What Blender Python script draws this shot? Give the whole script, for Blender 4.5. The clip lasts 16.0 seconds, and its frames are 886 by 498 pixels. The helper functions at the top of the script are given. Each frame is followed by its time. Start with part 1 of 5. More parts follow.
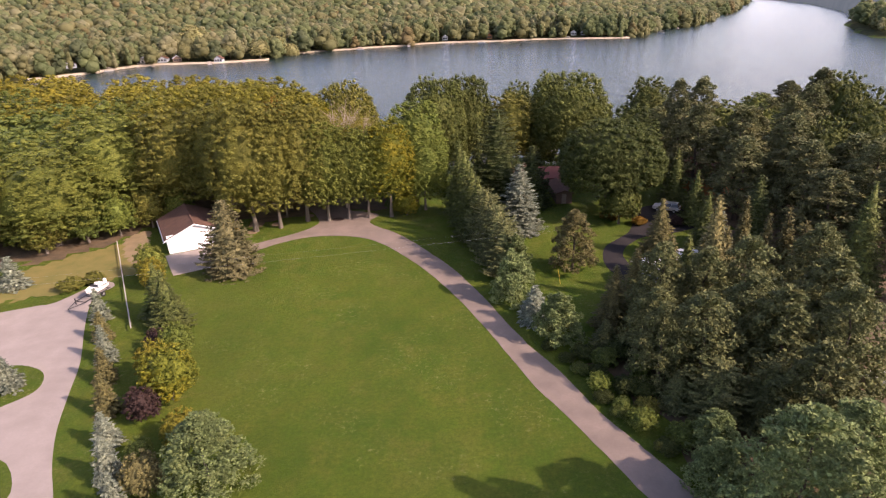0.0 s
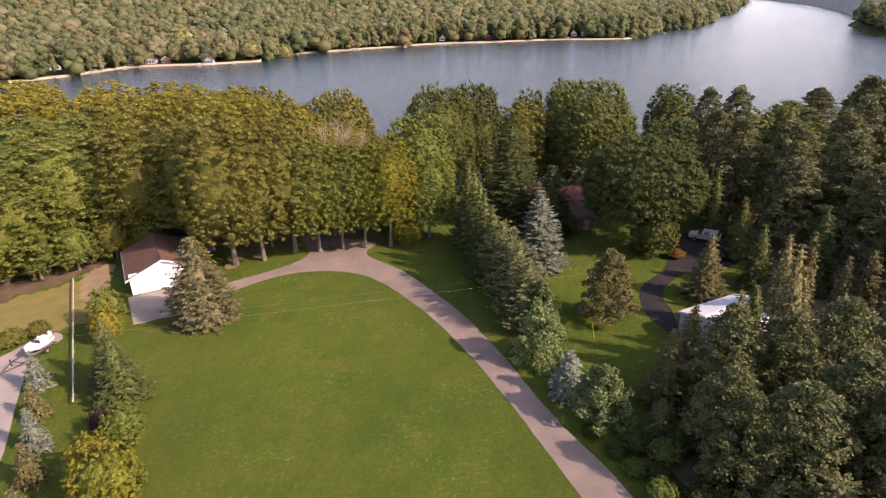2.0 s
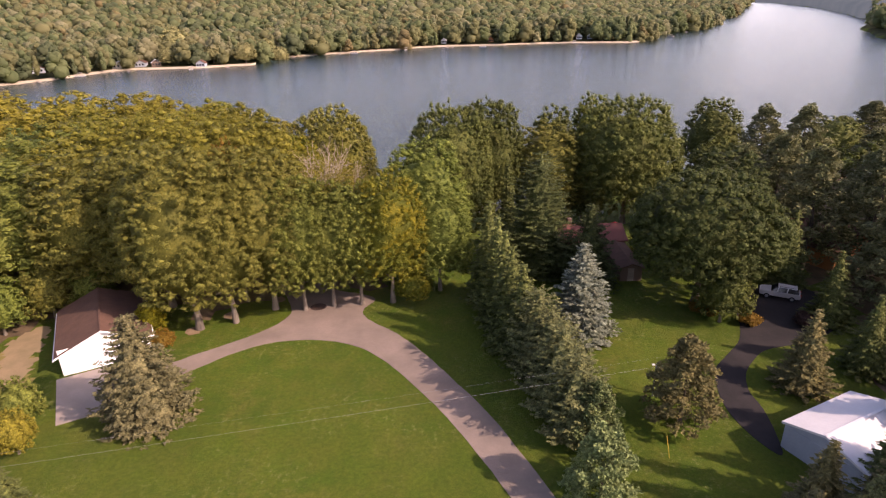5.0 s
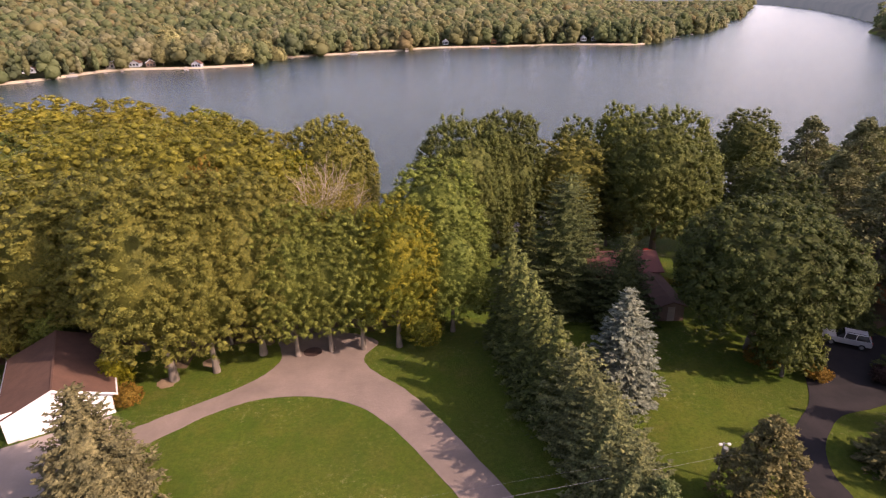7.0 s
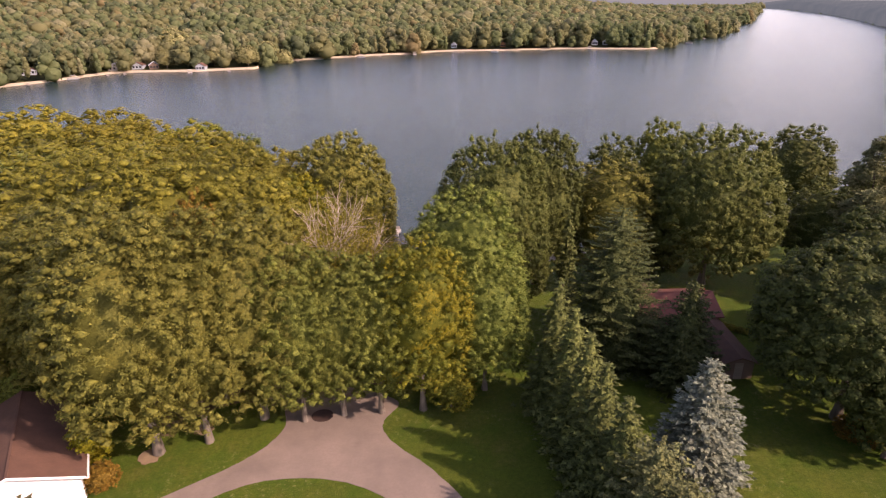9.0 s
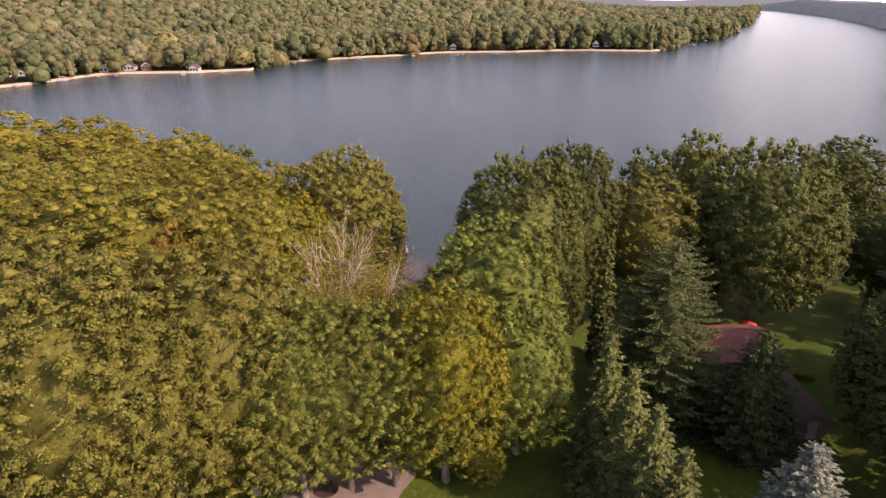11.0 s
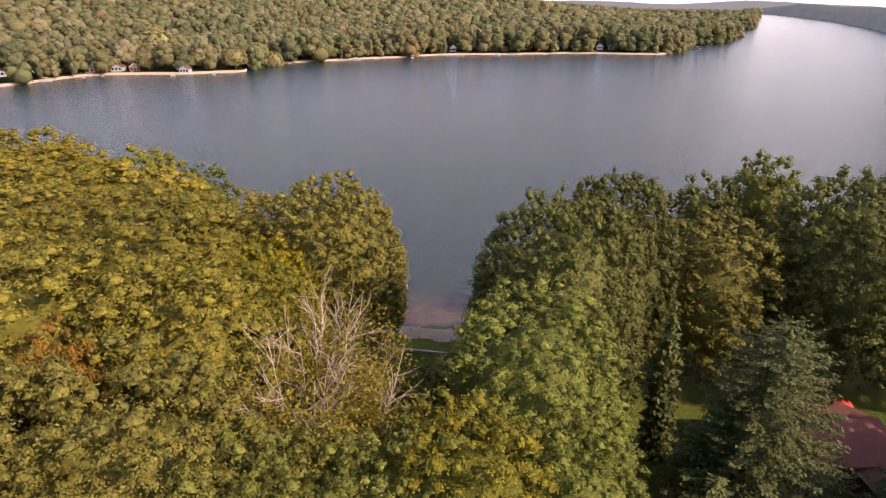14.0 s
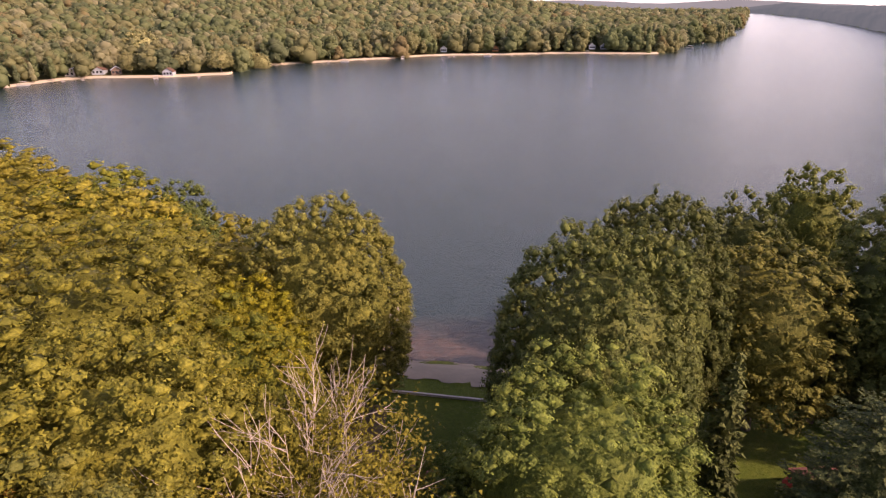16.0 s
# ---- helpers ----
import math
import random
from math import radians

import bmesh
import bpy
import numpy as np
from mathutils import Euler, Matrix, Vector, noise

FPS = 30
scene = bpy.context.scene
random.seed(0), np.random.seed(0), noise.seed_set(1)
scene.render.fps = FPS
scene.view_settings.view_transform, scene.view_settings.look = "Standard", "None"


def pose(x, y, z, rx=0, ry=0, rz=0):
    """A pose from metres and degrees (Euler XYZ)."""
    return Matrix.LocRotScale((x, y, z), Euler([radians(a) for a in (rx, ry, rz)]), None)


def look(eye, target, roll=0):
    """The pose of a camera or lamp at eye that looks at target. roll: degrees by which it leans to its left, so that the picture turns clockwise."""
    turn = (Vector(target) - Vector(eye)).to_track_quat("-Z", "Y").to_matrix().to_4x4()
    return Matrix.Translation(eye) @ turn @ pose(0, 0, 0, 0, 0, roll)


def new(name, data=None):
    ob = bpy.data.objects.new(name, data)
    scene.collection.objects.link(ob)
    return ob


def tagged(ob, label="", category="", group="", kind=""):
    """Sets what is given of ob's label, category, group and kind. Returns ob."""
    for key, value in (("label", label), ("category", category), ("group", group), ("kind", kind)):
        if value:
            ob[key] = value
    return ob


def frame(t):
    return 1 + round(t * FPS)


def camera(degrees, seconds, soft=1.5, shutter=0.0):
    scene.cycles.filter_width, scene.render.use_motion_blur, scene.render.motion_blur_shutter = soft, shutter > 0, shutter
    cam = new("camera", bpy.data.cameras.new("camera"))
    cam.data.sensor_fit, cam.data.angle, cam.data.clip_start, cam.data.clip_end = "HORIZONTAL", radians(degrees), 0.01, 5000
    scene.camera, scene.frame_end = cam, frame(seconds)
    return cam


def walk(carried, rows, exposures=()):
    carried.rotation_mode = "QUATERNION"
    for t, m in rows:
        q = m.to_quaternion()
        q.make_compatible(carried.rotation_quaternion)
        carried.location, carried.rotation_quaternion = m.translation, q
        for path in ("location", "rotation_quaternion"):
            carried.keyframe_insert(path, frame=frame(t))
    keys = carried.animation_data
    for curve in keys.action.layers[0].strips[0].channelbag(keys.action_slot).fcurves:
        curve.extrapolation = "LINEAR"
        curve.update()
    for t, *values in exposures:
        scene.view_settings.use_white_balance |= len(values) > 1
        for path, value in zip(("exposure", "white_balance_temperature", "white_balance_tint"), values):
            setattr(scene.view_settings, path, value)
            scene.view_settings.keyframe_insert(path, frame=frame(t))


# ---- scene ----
cam = camera(72.97, 16.0, soft=1.2)
# seconds, eye x y z, pitch, roll, yaw
PATH = [
    (0.0, 0.00, -0.00, 36.54, -22.65, -2.03, -0.00),
    (0.5, -0.55, 3.69, 36.53, -22.68, -2.05, -0.49),
    (1.0, -0.94, 7.36, 36.47, -22.68, -1.99, -0.61),
    (1.5, -1.28, 10.98, 36.45, -22.68, -1.98, -0.52),
    (2.0, -1.59, 14.55, 36.49, -22.67, -1.93, -0.45),
    (2.5, -1.87, 17.99, 36.51, -22.69, -1.90, -0.49),
    (3.0, -2.08, 21.44, 36.45, -22.65, -1.84, -0.51),
    (3.5, -2.37, 24.72, 36.52, -22.63, -1.79, -0.42),
    (4.0, -2.64, 27.88, 36.57, -22.60, -1.81, -0.44),
    (6.5, -4.24, 42.34, 36.12, -22.52, -1.51, -0.82),
    (7.0, -4.71, 45.10, 36.21, -22.50, -1.40, -0.72),
    (7.5, -5.35, 47.81, 36.32, -22.45, -1.33, -0.62),
    (8.0, -6.03, 50.45, 36.45, -22.43, -1.26, -0.57),
    (8.5, -6.57, 53.24, 36.48, -22.38, -1.17, -0.46),
    (9.0, -7.28, 55.90, 36.55, -22.32, -1.10, -0.34),
    (11.5, -9.95, 68.34, 35.95, -22.19, -0.85, -0.85),
    (12.0, -10.19, 71.27, 35.66, -22.15, -0.74, -0.84),
    (12.5, -10.31, 73.92, 35.50, -22.15, -0.69, -0.82),
    (13.0, -10.40, 76.46, 35.37, -22.16, -0.60, -0.96),
    (13.5, -10.47, 78.79, 35.30, -22.11, -0.55, -1.04),
    (14.0, -10.58, 80.99, 35.28, -22.07, -0.55, -1.02),
    (14.5, -10.77, 83.12, 35.19, -22.08, -0.61, -1.05),
    (15.0, -11.09, 85.38, 34.99, -22.04, -0.65, -1.23),
    (15.5, -11.54, 87.53, 34.86, -22.02, -0.77, -1.61),
    (16.0, -12.03, 89.54, 34.84, -22.04, -0.82, -2.00),
]
EXPOSURES = [(0.0, 0.94, 6850, 33), (8.0, 0.88, 7250, 40), (12.5, 0.86, 7180, 38), (16.0, 0.86, 7550, 44)]
walk(cam, [(t, pose(x, y, z, 90 + pitch, 0, yaw) @ pose(0, 0, 0, 0, 0, roll)) for t, x, y, z, pitch, roll, yaw in PATH], EXPOSURES)

# ---- world and sun ----
SUN_UP, SUN_AROUND = 33.5, 116.0
world = bpy.data.worlds.new("sky")
scene.world = world
world.use_nodes = True
wn = world.node_tree.nodes
sky = wn.new("ShaderNodeTexSky")
sky.sky_type, sky.sun_disc = "NISHITA", False
sky.sun_elevation, sky.sun_rotation = radians(SUN_UP), radians(SUN_AROUND)
sky.dust_density, sky.air_density = 2.0, 1.0
wn["Background"].inputs["Strength"].default_value = 0.15
# a summer haze that whitens the sky towards the horizon
wl = world.node_tree.links
where = wn.new("ShaderNodeTexCoord")
split = wn.new("ShaderNodeSeparateXYZ")
wl.new(where.outputs["Generated"], split.inputs[0])
low = wn.new("ShaderNodeMapRange")
low.inputs[1].default_value, low.inputs[2].default_value, low.inputs[3].default_value, low.inputs[4].default_value = 0.0, 0.36, 1.0, 0.0
low.interpolation_type = "SMOOTHERSTEP"
wl.new(split.outputs[2], low.inputs[0])
haze = wn.new("ShaderNodeMix")
haze.data_type, haze.blend_type = "RGBA", "ADD"
haze.inputs[7].default_value = (3.85, 4.1, 4.2, 1)
wl.new(low.outputs[0], haze.inputs[0])
wl.new(sky.outputs[0], haze.inputs[6])
wl.new(haze.outputs[2], wn["Background"].inputs[0])
sun_data = bpy.data.lights.new("sun", "SUN")
sun_data.energy, sun_data.angle, sun_data.color = 3.7, radians(0.6), (1.0, 0.88, 0.72)
sun = new("sun", sun_data)
SUN_WAY = Vector((math.sin(radians(SUN_AROUND)) * math.cos(radians(SUN_UP)), math.cos(radians(SUN_AROUND)) * math.cos(radians(SUN_UP)), math.sin(radians(SUN_UP))))
sun.matrix_world = look(SUN_WAY * 300, (0, 0, 0))

# ---- materials ----
def shader(name):
    m = bpy.data.materials.new(name)
    m.use_nodes = True
    nt = m.node_tree
    return m, nt, nt.nodes["Principled BSDF"]


def mixed(nt, fac, a, b):
    """A colour mix; a and b are colours or sockets."""
    n = nt.nodes.new("ShaderNodeMix")
    n.data_type = "RGBA"
    for key, value in ((0, fac), (6, a), (7, b)):
        if isinstance(value, bpy.types.NodeSocket):
            nt.links.new(value, n.inputs[key])
        elif key == 0:
            n.inputs[0].default_value = value
        else:
            n.inputs[key].default_value = (*value, 1)
    return n.outputs[2]


def noise_fac(nt, scale, low=0.4, high=0.6, detail=4.0, rough=0.6, stretch=None):
    """Noise in metres of the object's own space, cut to 0..1 between low and high."""
    co = nt.nodes.new("ShaderNodeTexCoord")
    socket = co.outputs["Object"]
    if stretch:
        mp = nt.nodes.new("ShaderNodeMapping")
        mp.inputs["Scale"].default_value = stretch
        nt.links.new(socket, mp.inputs[0])
        socket = mp.outputs[0]
    n = nt.nodes.new("ShaderNodeTexNoise")
    n.inputs["Scale"].default_value, n.inputs["Detail"].default_value, n.inputs["Roughness"].default_value = scale, detail, rough
    nt.links.new(socket, n.inputs["Vector"])
    r = nt.nodes.new("ShaderNodeMapRange")
    r.inputs[1].default_value, r.inputs[2].default_value = low, high
    nt.links.new(n.outputs[0], r.inputs[0])
    return r.outputs[0]


def bumped(nt, bsdf, height, strength=0.4, distance=0.05):
    b = nt.nodes.new("ShaderNodeBump")
    b.inputs["Strength"].default_value, b.inputs["Distance"].default_value = strength, distance
    nt.links.new(height, b.inputs["Height"])
    nt.links.new(b.outputs[0], bsdf.inputs["Normal"])


def plain(name, a, b, scale=2.0, rough=0.8, fine=14.0, metal=0.0, bump=0.25, stretch=None):
    """A surface of two close colours, mottled at two scales, with a fine relief."""
    m, nt, bs = shader(name)
    base = mixed(nt, noise_fac(nt, scale, 0.35, 0.65, stretch=stretch), a, b)
    grain = noise_fac(nt, fine, 0.3, 0.7)
    dim = tuple(0.82 * (p + q) / 2 for p, q in zip(a, b))
    f = nt.nodes.new("ShaderNodeMath")
    f.operation, f.inputs[1].default_value = "MULTIPLY", 0.35
    nt.links.new(grain, f.inputs[0])
    nt.links.new(mixed(nt, f.outputs[0], base, dim), bs.inputs["Base Color"])
    bs.inputs["Roughness"].default_value, bs.inputs["Metallic"].default_value = rough, metal
    bumped(nt, bs, grain, bump, 0.02)
    return m


def foliage(name, a, b, c, gloss=0.55, light=0.28, grain=4.5):
    """Leaves: three colours by island and by tree, partly see-through to light."""
    m, nt, bs = shader(name)
    geo = nt.nodes.new("ShaderNodeNewGeometry")
    info = nt.nodes.new("ShaderNodeObjectInfo")
    leafy = mixed(nt, geo.outputs["Random Per Island"], tuple(1.22 * v for v in a), tuple(0.72 * v for v in b))
    patch = noise_fac(nt, 0.35, 0.42, 0.62, 2.0)
    f = nt.nodes.new("ShaderNodeMath")
    f.operation, f.inputs[1].default_value = "MULTIPLY", 0.75
    nt.links.new(patch, f.inputs[0])
    leafy = mixed(nt, f.outputs[0], leafy, c)
    blade = noise_fac(nt, grain, 0.36, 0.64, 3.0, 0.7)
    leafy = mixed(nt, blade, tuple(0.66 * v for v in b), leafy)
    bumped(nt, bs, blade, 0.5, 0.1)
    hue = nt.nodes.new("ShaderNodeHueSaturation")
    span = nt.nodes.new("ShaderNodeMapRange")
    span.inputs[3].default_value, span.inputs[4].default_value = 0.84, 1.16
    nt.links.new(info.outputs["Random"], span.inputs[0])
    nt.links.new(span.outputs[0], hue.inputs["Value"])
    nt.links.new(leafy, hue.inputs["Color"])
    nt.links.new(hue.outputs[0], bs.inputs["Base Color"])
    bs.inputs["Roughness"].default_value = gloss
    bs.inputs["Specular IOR Level"].default_value = 0.12
    tr = nt.nodes.new("ShaderNodeBsdfTranslucent")
    nt.links.new(hue.outputs[0], tr.inputs["Color"])
    mx = nt.nodes.new("ShaderNodeMixShader")
    mx.inputs[0].default_value = light
    nt.links.new(bs.outputs[0], mx.inputs[1])
    nt.links.new(tr.outputs[0], mx.inputs[2])
    nt.links.new(mx.outputs[0], nt.nodes["Material Output"].inputs["Surface"])
    return m


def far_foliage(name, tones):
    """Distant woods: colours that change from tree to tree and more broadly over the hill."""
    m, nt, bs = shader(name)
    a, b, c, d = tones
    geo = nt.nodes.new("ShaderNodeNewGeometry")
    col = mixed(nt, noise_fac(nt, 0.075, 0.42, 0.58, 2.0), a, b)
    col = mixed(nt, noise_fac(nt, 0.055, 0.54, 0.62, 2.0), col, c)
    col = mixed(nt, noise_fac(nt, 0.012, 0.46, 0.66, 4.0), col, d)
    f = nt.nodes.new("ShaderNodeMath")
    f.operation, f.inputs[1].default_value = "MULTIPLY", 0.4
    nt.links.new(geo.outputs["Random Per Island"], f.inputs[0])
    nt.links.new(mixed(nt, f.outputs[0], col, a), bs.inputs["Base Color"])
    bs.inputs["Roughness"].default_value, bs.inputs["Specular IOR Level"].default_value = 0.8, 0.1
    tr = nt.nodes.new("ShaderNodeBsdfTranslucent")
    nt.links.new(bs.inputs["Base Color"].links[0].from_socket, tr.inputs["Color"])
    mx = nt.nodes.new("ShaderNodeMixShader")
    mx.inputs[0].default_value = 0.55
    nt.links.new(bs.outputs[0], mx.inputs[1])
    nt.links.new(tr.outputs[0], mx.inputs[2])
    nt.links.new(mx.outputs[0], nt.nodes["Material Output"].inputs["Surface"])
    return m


def lawn_material():
    """Mown grass: green and yellow blotches, clusters of tan flecks, fine tufts."""
    m, nt, bs = shader("lawn_grass")
    col = mixed(nt, noise_fac(nt, 0.05, 0.38, 0.62, 3.0), (0.087, 0.150, 0.012), (0.137, 0.178, 0.018))
    col = mixed(nt, noise_fac(nt, 0.32, 0.40, 0.64, 6.0, 0.7), col, (0.158, 0.172, 0.022))
    col = mixed(nt, noise_fac(nt, 0.16, 0.57, 0.74, 8.0, 0.82), col, (0.225, 0.195, 0.050))
    patchy = nt.nodes.new("ShaderNodeMath")
    patchy.operation = "MULTIPLY"
    nt.links.new(noise_fac(nt, 1.6, 0.54, 0.68, 6.0, 0.85), patchy.inputs[0])
    nt.links.new(noise_fac(nt, 0.12, 0.47, 0.60, 3.0, 0.6), patchy.inputs[1])
    col = mixed(nt, patchy.outputs[0], col, (0.44, 0.38, 0.17))
    col = mixed(nt, noise_fac(nt, 0.045, 0.52, 0.66, 5.0, 0.75), col, (0.162, 0.174, 0.028))
    col = mixed(nt, noise_fac(nt, 1.3, 0.69, 0.76, 5.0, 0.8), col, (0.32, 0.28, 0.11))
    streak = noise_fac(nt, 0.07, 0.38, 0.62, 6.0, 0.7, (1.0, 0.5, 1.0))
    col = mixed(nt, streak, mixed(nt, 0.48, col, (0.040, 0.080, 0.008)), col)
    clump = noise_fac(nt, 2.4, 0.40, 0.60, 7.0, 0.85)
    fine = noise_fac(nt, 9.0, 0.35, 0.70, 5.0, 0.8)
    col = mixed(nt, clump, mixed(nt, 0.50, col, (0.032, 0.060, 0.006)), col)
    col = mixed(nt, fine, col, mixed(nt, 0.45, col, (0.03, 0.06, 0.006)))
    nt.links.new(col, bs.inputs["Base Color"])
    bs.inputs["Roughness"].default_value, bs.inputs["Specular IOR Level"].default_value = 0.9, 0.15
    bumped(nt, bs, fine, 0.8, 0.1)
    return m


def water_material():
    m, nt, bs = shader("lake_water")
    co = nt.nodes.new("ShaderNodeTexCoord")
    mp = nt.nodes.new("ShaderNodeMapping")
    mp.inputs["Location"].default_value, mp.inputs["Scale"].default_value = (0.55, -12.2, 0.0), (1 / 26.0, 1 / 12.0, 0.0)
    nt.links.new(co.outputs["Object"], mp.inputs[0])
    far = nt.nodes.new("ShaderNodeVectorMath")
    far.operation = "LENGTH"
    nt.links.new(mp.outputs[0], far.inputs[0])
    shoal = nt.nodes.new("ShaderNodeMapRange")
    shoal.inputs[1].default_value, shoal.inputs[2].default_value, shoal.inputs[3].default_value, shoal.inputs[4].default_value = 0.35, 1.0, 1.0, 0.0
    nt.links.new(far.outputs["Value"], shoal.inputs[0])
    nt.links.new(mixed(nt, shoal.outputs[0], (0.014, 0.030, 0.032), mixed(nt, noise_fac(nt, 0.5, 0.4, 0.6), (0.085, 0.056, 0.044), (0.052, 0.042, 0.038))), bs.inputs["Base Color"])
    bs.inputs["Roughness"].default_value = 0.14
    bs.inputs["IOR"].default_value = 1.33
    bs.inputs["Specular IOR Level"].default_value = 0.5
    ripple = noise_fac(nt, 0.9, 0.3, 0.7, 6.0, 0.65, (1.0, 1.6, 1.0))
    bumped(nt, bs, ripple, 0.42, 0.3)
    return m


LAWN = lawn_material()
FAR_FLOOR = far_foliage("far_woodland", ((0.070, 0.084, 0.034), (0.105, 0.106, 0.044), (0.050, 0.066, 0.030), (0.115, 0.108, 0.048)))
WATER = water_material()
LITTER = plain("leaf_litter", (0.075, 0.055, 0.03), (0.15, 0.10, 0.05), 0.5, 0.95, 6.0, bump=0.8)
DRY_GRASS = plain("dry_grass", (0.205, 0.160, 0.042), (0.135, 0.130, 0.026), 0.4, 0.95, 5.0, bump=0.6)
BEACH = plain("damp_sand", (0.27, 0.215, 0.155), (0.20, 0.16, 0.115), 0.4, 0.95, 4.0)
SAND = plain("sand", (0.50, 0.42, 0.30), (0.38, 0.31, 0.22), 0.3, 0.95, 3.0)
DIRT = plain("bare_dirt", (0.27, 0.195, 0.105), (0.20, 0.15, 0.075), 0.5, 0.95, 5.0, bump=0.5)
GRAVEL = plain("drive_gravel", (0.245, 0.190, 0.152), (0.165, 0.130, 0.104), 0.22, 0.95, 4.0, bump=0.6)
CONCRETE = plain("concrete", (0.330, 0.278, 0.242), (0.265, 0.224, 0.194), 0.3, 0.9, 5.0)
ASPHALT = plain("dark_asphalt", (0.022, 0.020, 0.020), (0.036, 0.031, 0.030), 0.35, 0.92, 9.0, bump=0.4)
ASPHALT.node_tree.nodes["Principled BSDF"].inputs["Specular IOR Level"].default_value = 0.2
WHITE = plain("white_siding", (0.82, 0.82, 0.80), (0.76, 0.76, 0.74), 0.8, 0.6, 8.0, bump=0.1)
DOOR_WHITE = plain("white_door_paint", (0.80, 0.81, 0.82), (0.74, 0.75, 0.76), 0.8, 0.45, 9.0, bump=0.06)
BROWN_ROOF = plain("brown_shingle", (0.130, 0.066, 0.042), (0.095, 0.048, 0.032), 0.8, 0.9, 6.0, bump=0.5)
RUST_ROOF = plain("rust_shingle", (0.30, 0.115, 0.065), (0.22, 0.085, 0.052), 0.8, 0.85, 6.0, bump=0.5)
RED_ROOF = plain("red_shingle", (0.185, 0.066, 0.050), (0.140, 0.052, 0.042), 0.8, 0.85, 6.0, bump=0.5)
GREY_WALL = plain("grey_blue_siding", (0.36, 0.39, 0.43), (0.30, 0.33, 0.37), 0.6, 0.65, 6.0, bump=0.15)
PALE_ROOF = plain("pale_metal_roof", (0.72, 0.70, 0.68), (0.64, 0.62, 0.61), 0.4, 0.45, 5.0, bump=0.1)
BROWN_WALL = plain("brown_siding", (0.16, 0.10, 0.07), (0.12, 0.08, 0.055), 0.7, 0.8, 6.0)
ORANGE_WALL = plain("cedar_siding", (0.42, 0.17, 0.05), (0.33, 0.13, 0.04), 0.7, 0.7, 6.0)
BARK = plain("grey_bark", (0.20, 0.165, 0.13), (0.11, 0.09, 0.07), 1.2, 0.95, 9.0, bump=0.8, stretch=(3, 3, 0.6))
PALE_BARK = plain("pale_dead_bark", (0.42, 0.35, 0.28), (0.30, 0.245, 0.19), 1.0, 0.95, 8.0, bump=0.5)
DARK_BARK = plain("dark_bark", (0.10, 0.075, 0.055), (0.06, 0.048, 0.038), 1.2, 0.95, 9.0, bump=0.8)
WOOD = plain("weathered_wood", (0.30, 0.25, 0.20), (0.22, 0.18, 0.14), 0.8, 0.9, 8.0, stretch=(1, 6, 6))
DARK = plain("dark_iron", (0.035, 0.033, 0.032), (0.055, 0.045, 0.04), 2.0, 0.6, 12.0)
GALV = plain("galvanised_steel", (0.42, 0.43, 0.44), (0.33, 0.34, 0.35), 1.5, 0.45, 12.0, metal=0.6)
RUBBER = plain("black_rubber", (0.02, 0.02, 0.02), (0.03, 0.03, 0.03), 3.0, 0.8, 20.0)
CAR_PAINT = plain("silver_car_paint", (0.62, 0.62, 0.61), (0.58, 0.58, 0.57), 0.8, 0.3, 20.0, metal=0.3, bump=0.02)
BOAT_HULL = plain("white_gelcoat", (0.80, 0.79, 0.77), (0.74, 0.73, 0.71), 0.8, 0.3, 9.0, bump=0.03)
RED_CLOTH = plain("red_canvas", (0.62, 0.06, 0.035), (0.50, 0.05, 0.03), 0.9, 0.8, 9.0)
GLASS_DARK = plain("dark_window", (0.015, 0.018, 0.022), (0.025, 0.028, 0.032), 0.6, 0.12, 9.0, bump=0.0)
GOLD_PAINT = plain("yellow_paint", (0.62, 0.42, 0.05), (0.55, 0.38, 0.05), 1.0, 0.6, 9.0)
RUST_IRON = plain("rusty_iron", (0.055, 0.028, 0.020), (0.035, 0.020, 0.016), 1.5, 0.8, 8.0)
MULCH = plain("wood_chips", (0.27, 0.19, 0.11), (0.20, 0.14, 0.08), 1.2, 0.95, 7.0, bump=0.6)
PALE_STONE = plain("pale_stone", (0.50, 0.46, 0.40), (0.40, 0.36, 0.31), 0.9, 0.9, 6.0, bump=0.4)

GREEN = foliage("maple_green", (0.150, 0.192, 0.044), (0.099, 0.137, 0.033), (0.188, 0.208, 0.048))
DEEP = foliage("deep_green", (0.138, 0.159, 0.040), (0.090, 0.113, 0.030), (0.171, 0.175, 0.042))
BRIGHT = foliage("bright_green", (0.190, 0.237, 0.046), (0.129, 0.169, 0.035), (0.229, 0.255, 0.048))
OLIVE = foliage("olive_leaves", (0.207, 0.201, 0.041), (0.143, 0.149, 0.033), (0.242, 0.216, 0.043))
YELLOW = foliage("yellow_green_leaves", (0.289, 0.251, 0.031), (0.204, 0.189, 0.027), (0.325, 0.262, 0.036))
GOLD = foliage("golden_leaves", (0.325, 0.288, 0.019), (0.224, 0.220, 0.017), (0.359, 0.286, 0.021))
RUST = foliage("rusty_leaves", (0.300, 0.173, 0.028), (0.198, 0.131, 0.023), (0.345, 0.176, 0.028))
PURPLE = foliage("purple_leaves", (0.098, 0.055, 0.048), (0.066, 0.041, 0.038), (0.118, 0.072, 0.053))
SPRUCE = foliage("spruce_green", (0.131, 0.158, 0.044), (0.080, 0.101, 0.032), (0.169, 0.179, 0.047), 0.6, 0.12)
# bronze needles' own tan; for spruces labelled sunlit, sunlight put into the colour
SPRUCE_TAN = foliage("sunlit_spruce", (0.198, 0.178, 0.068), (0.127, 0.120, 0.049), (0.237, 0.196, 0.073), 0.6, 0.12)
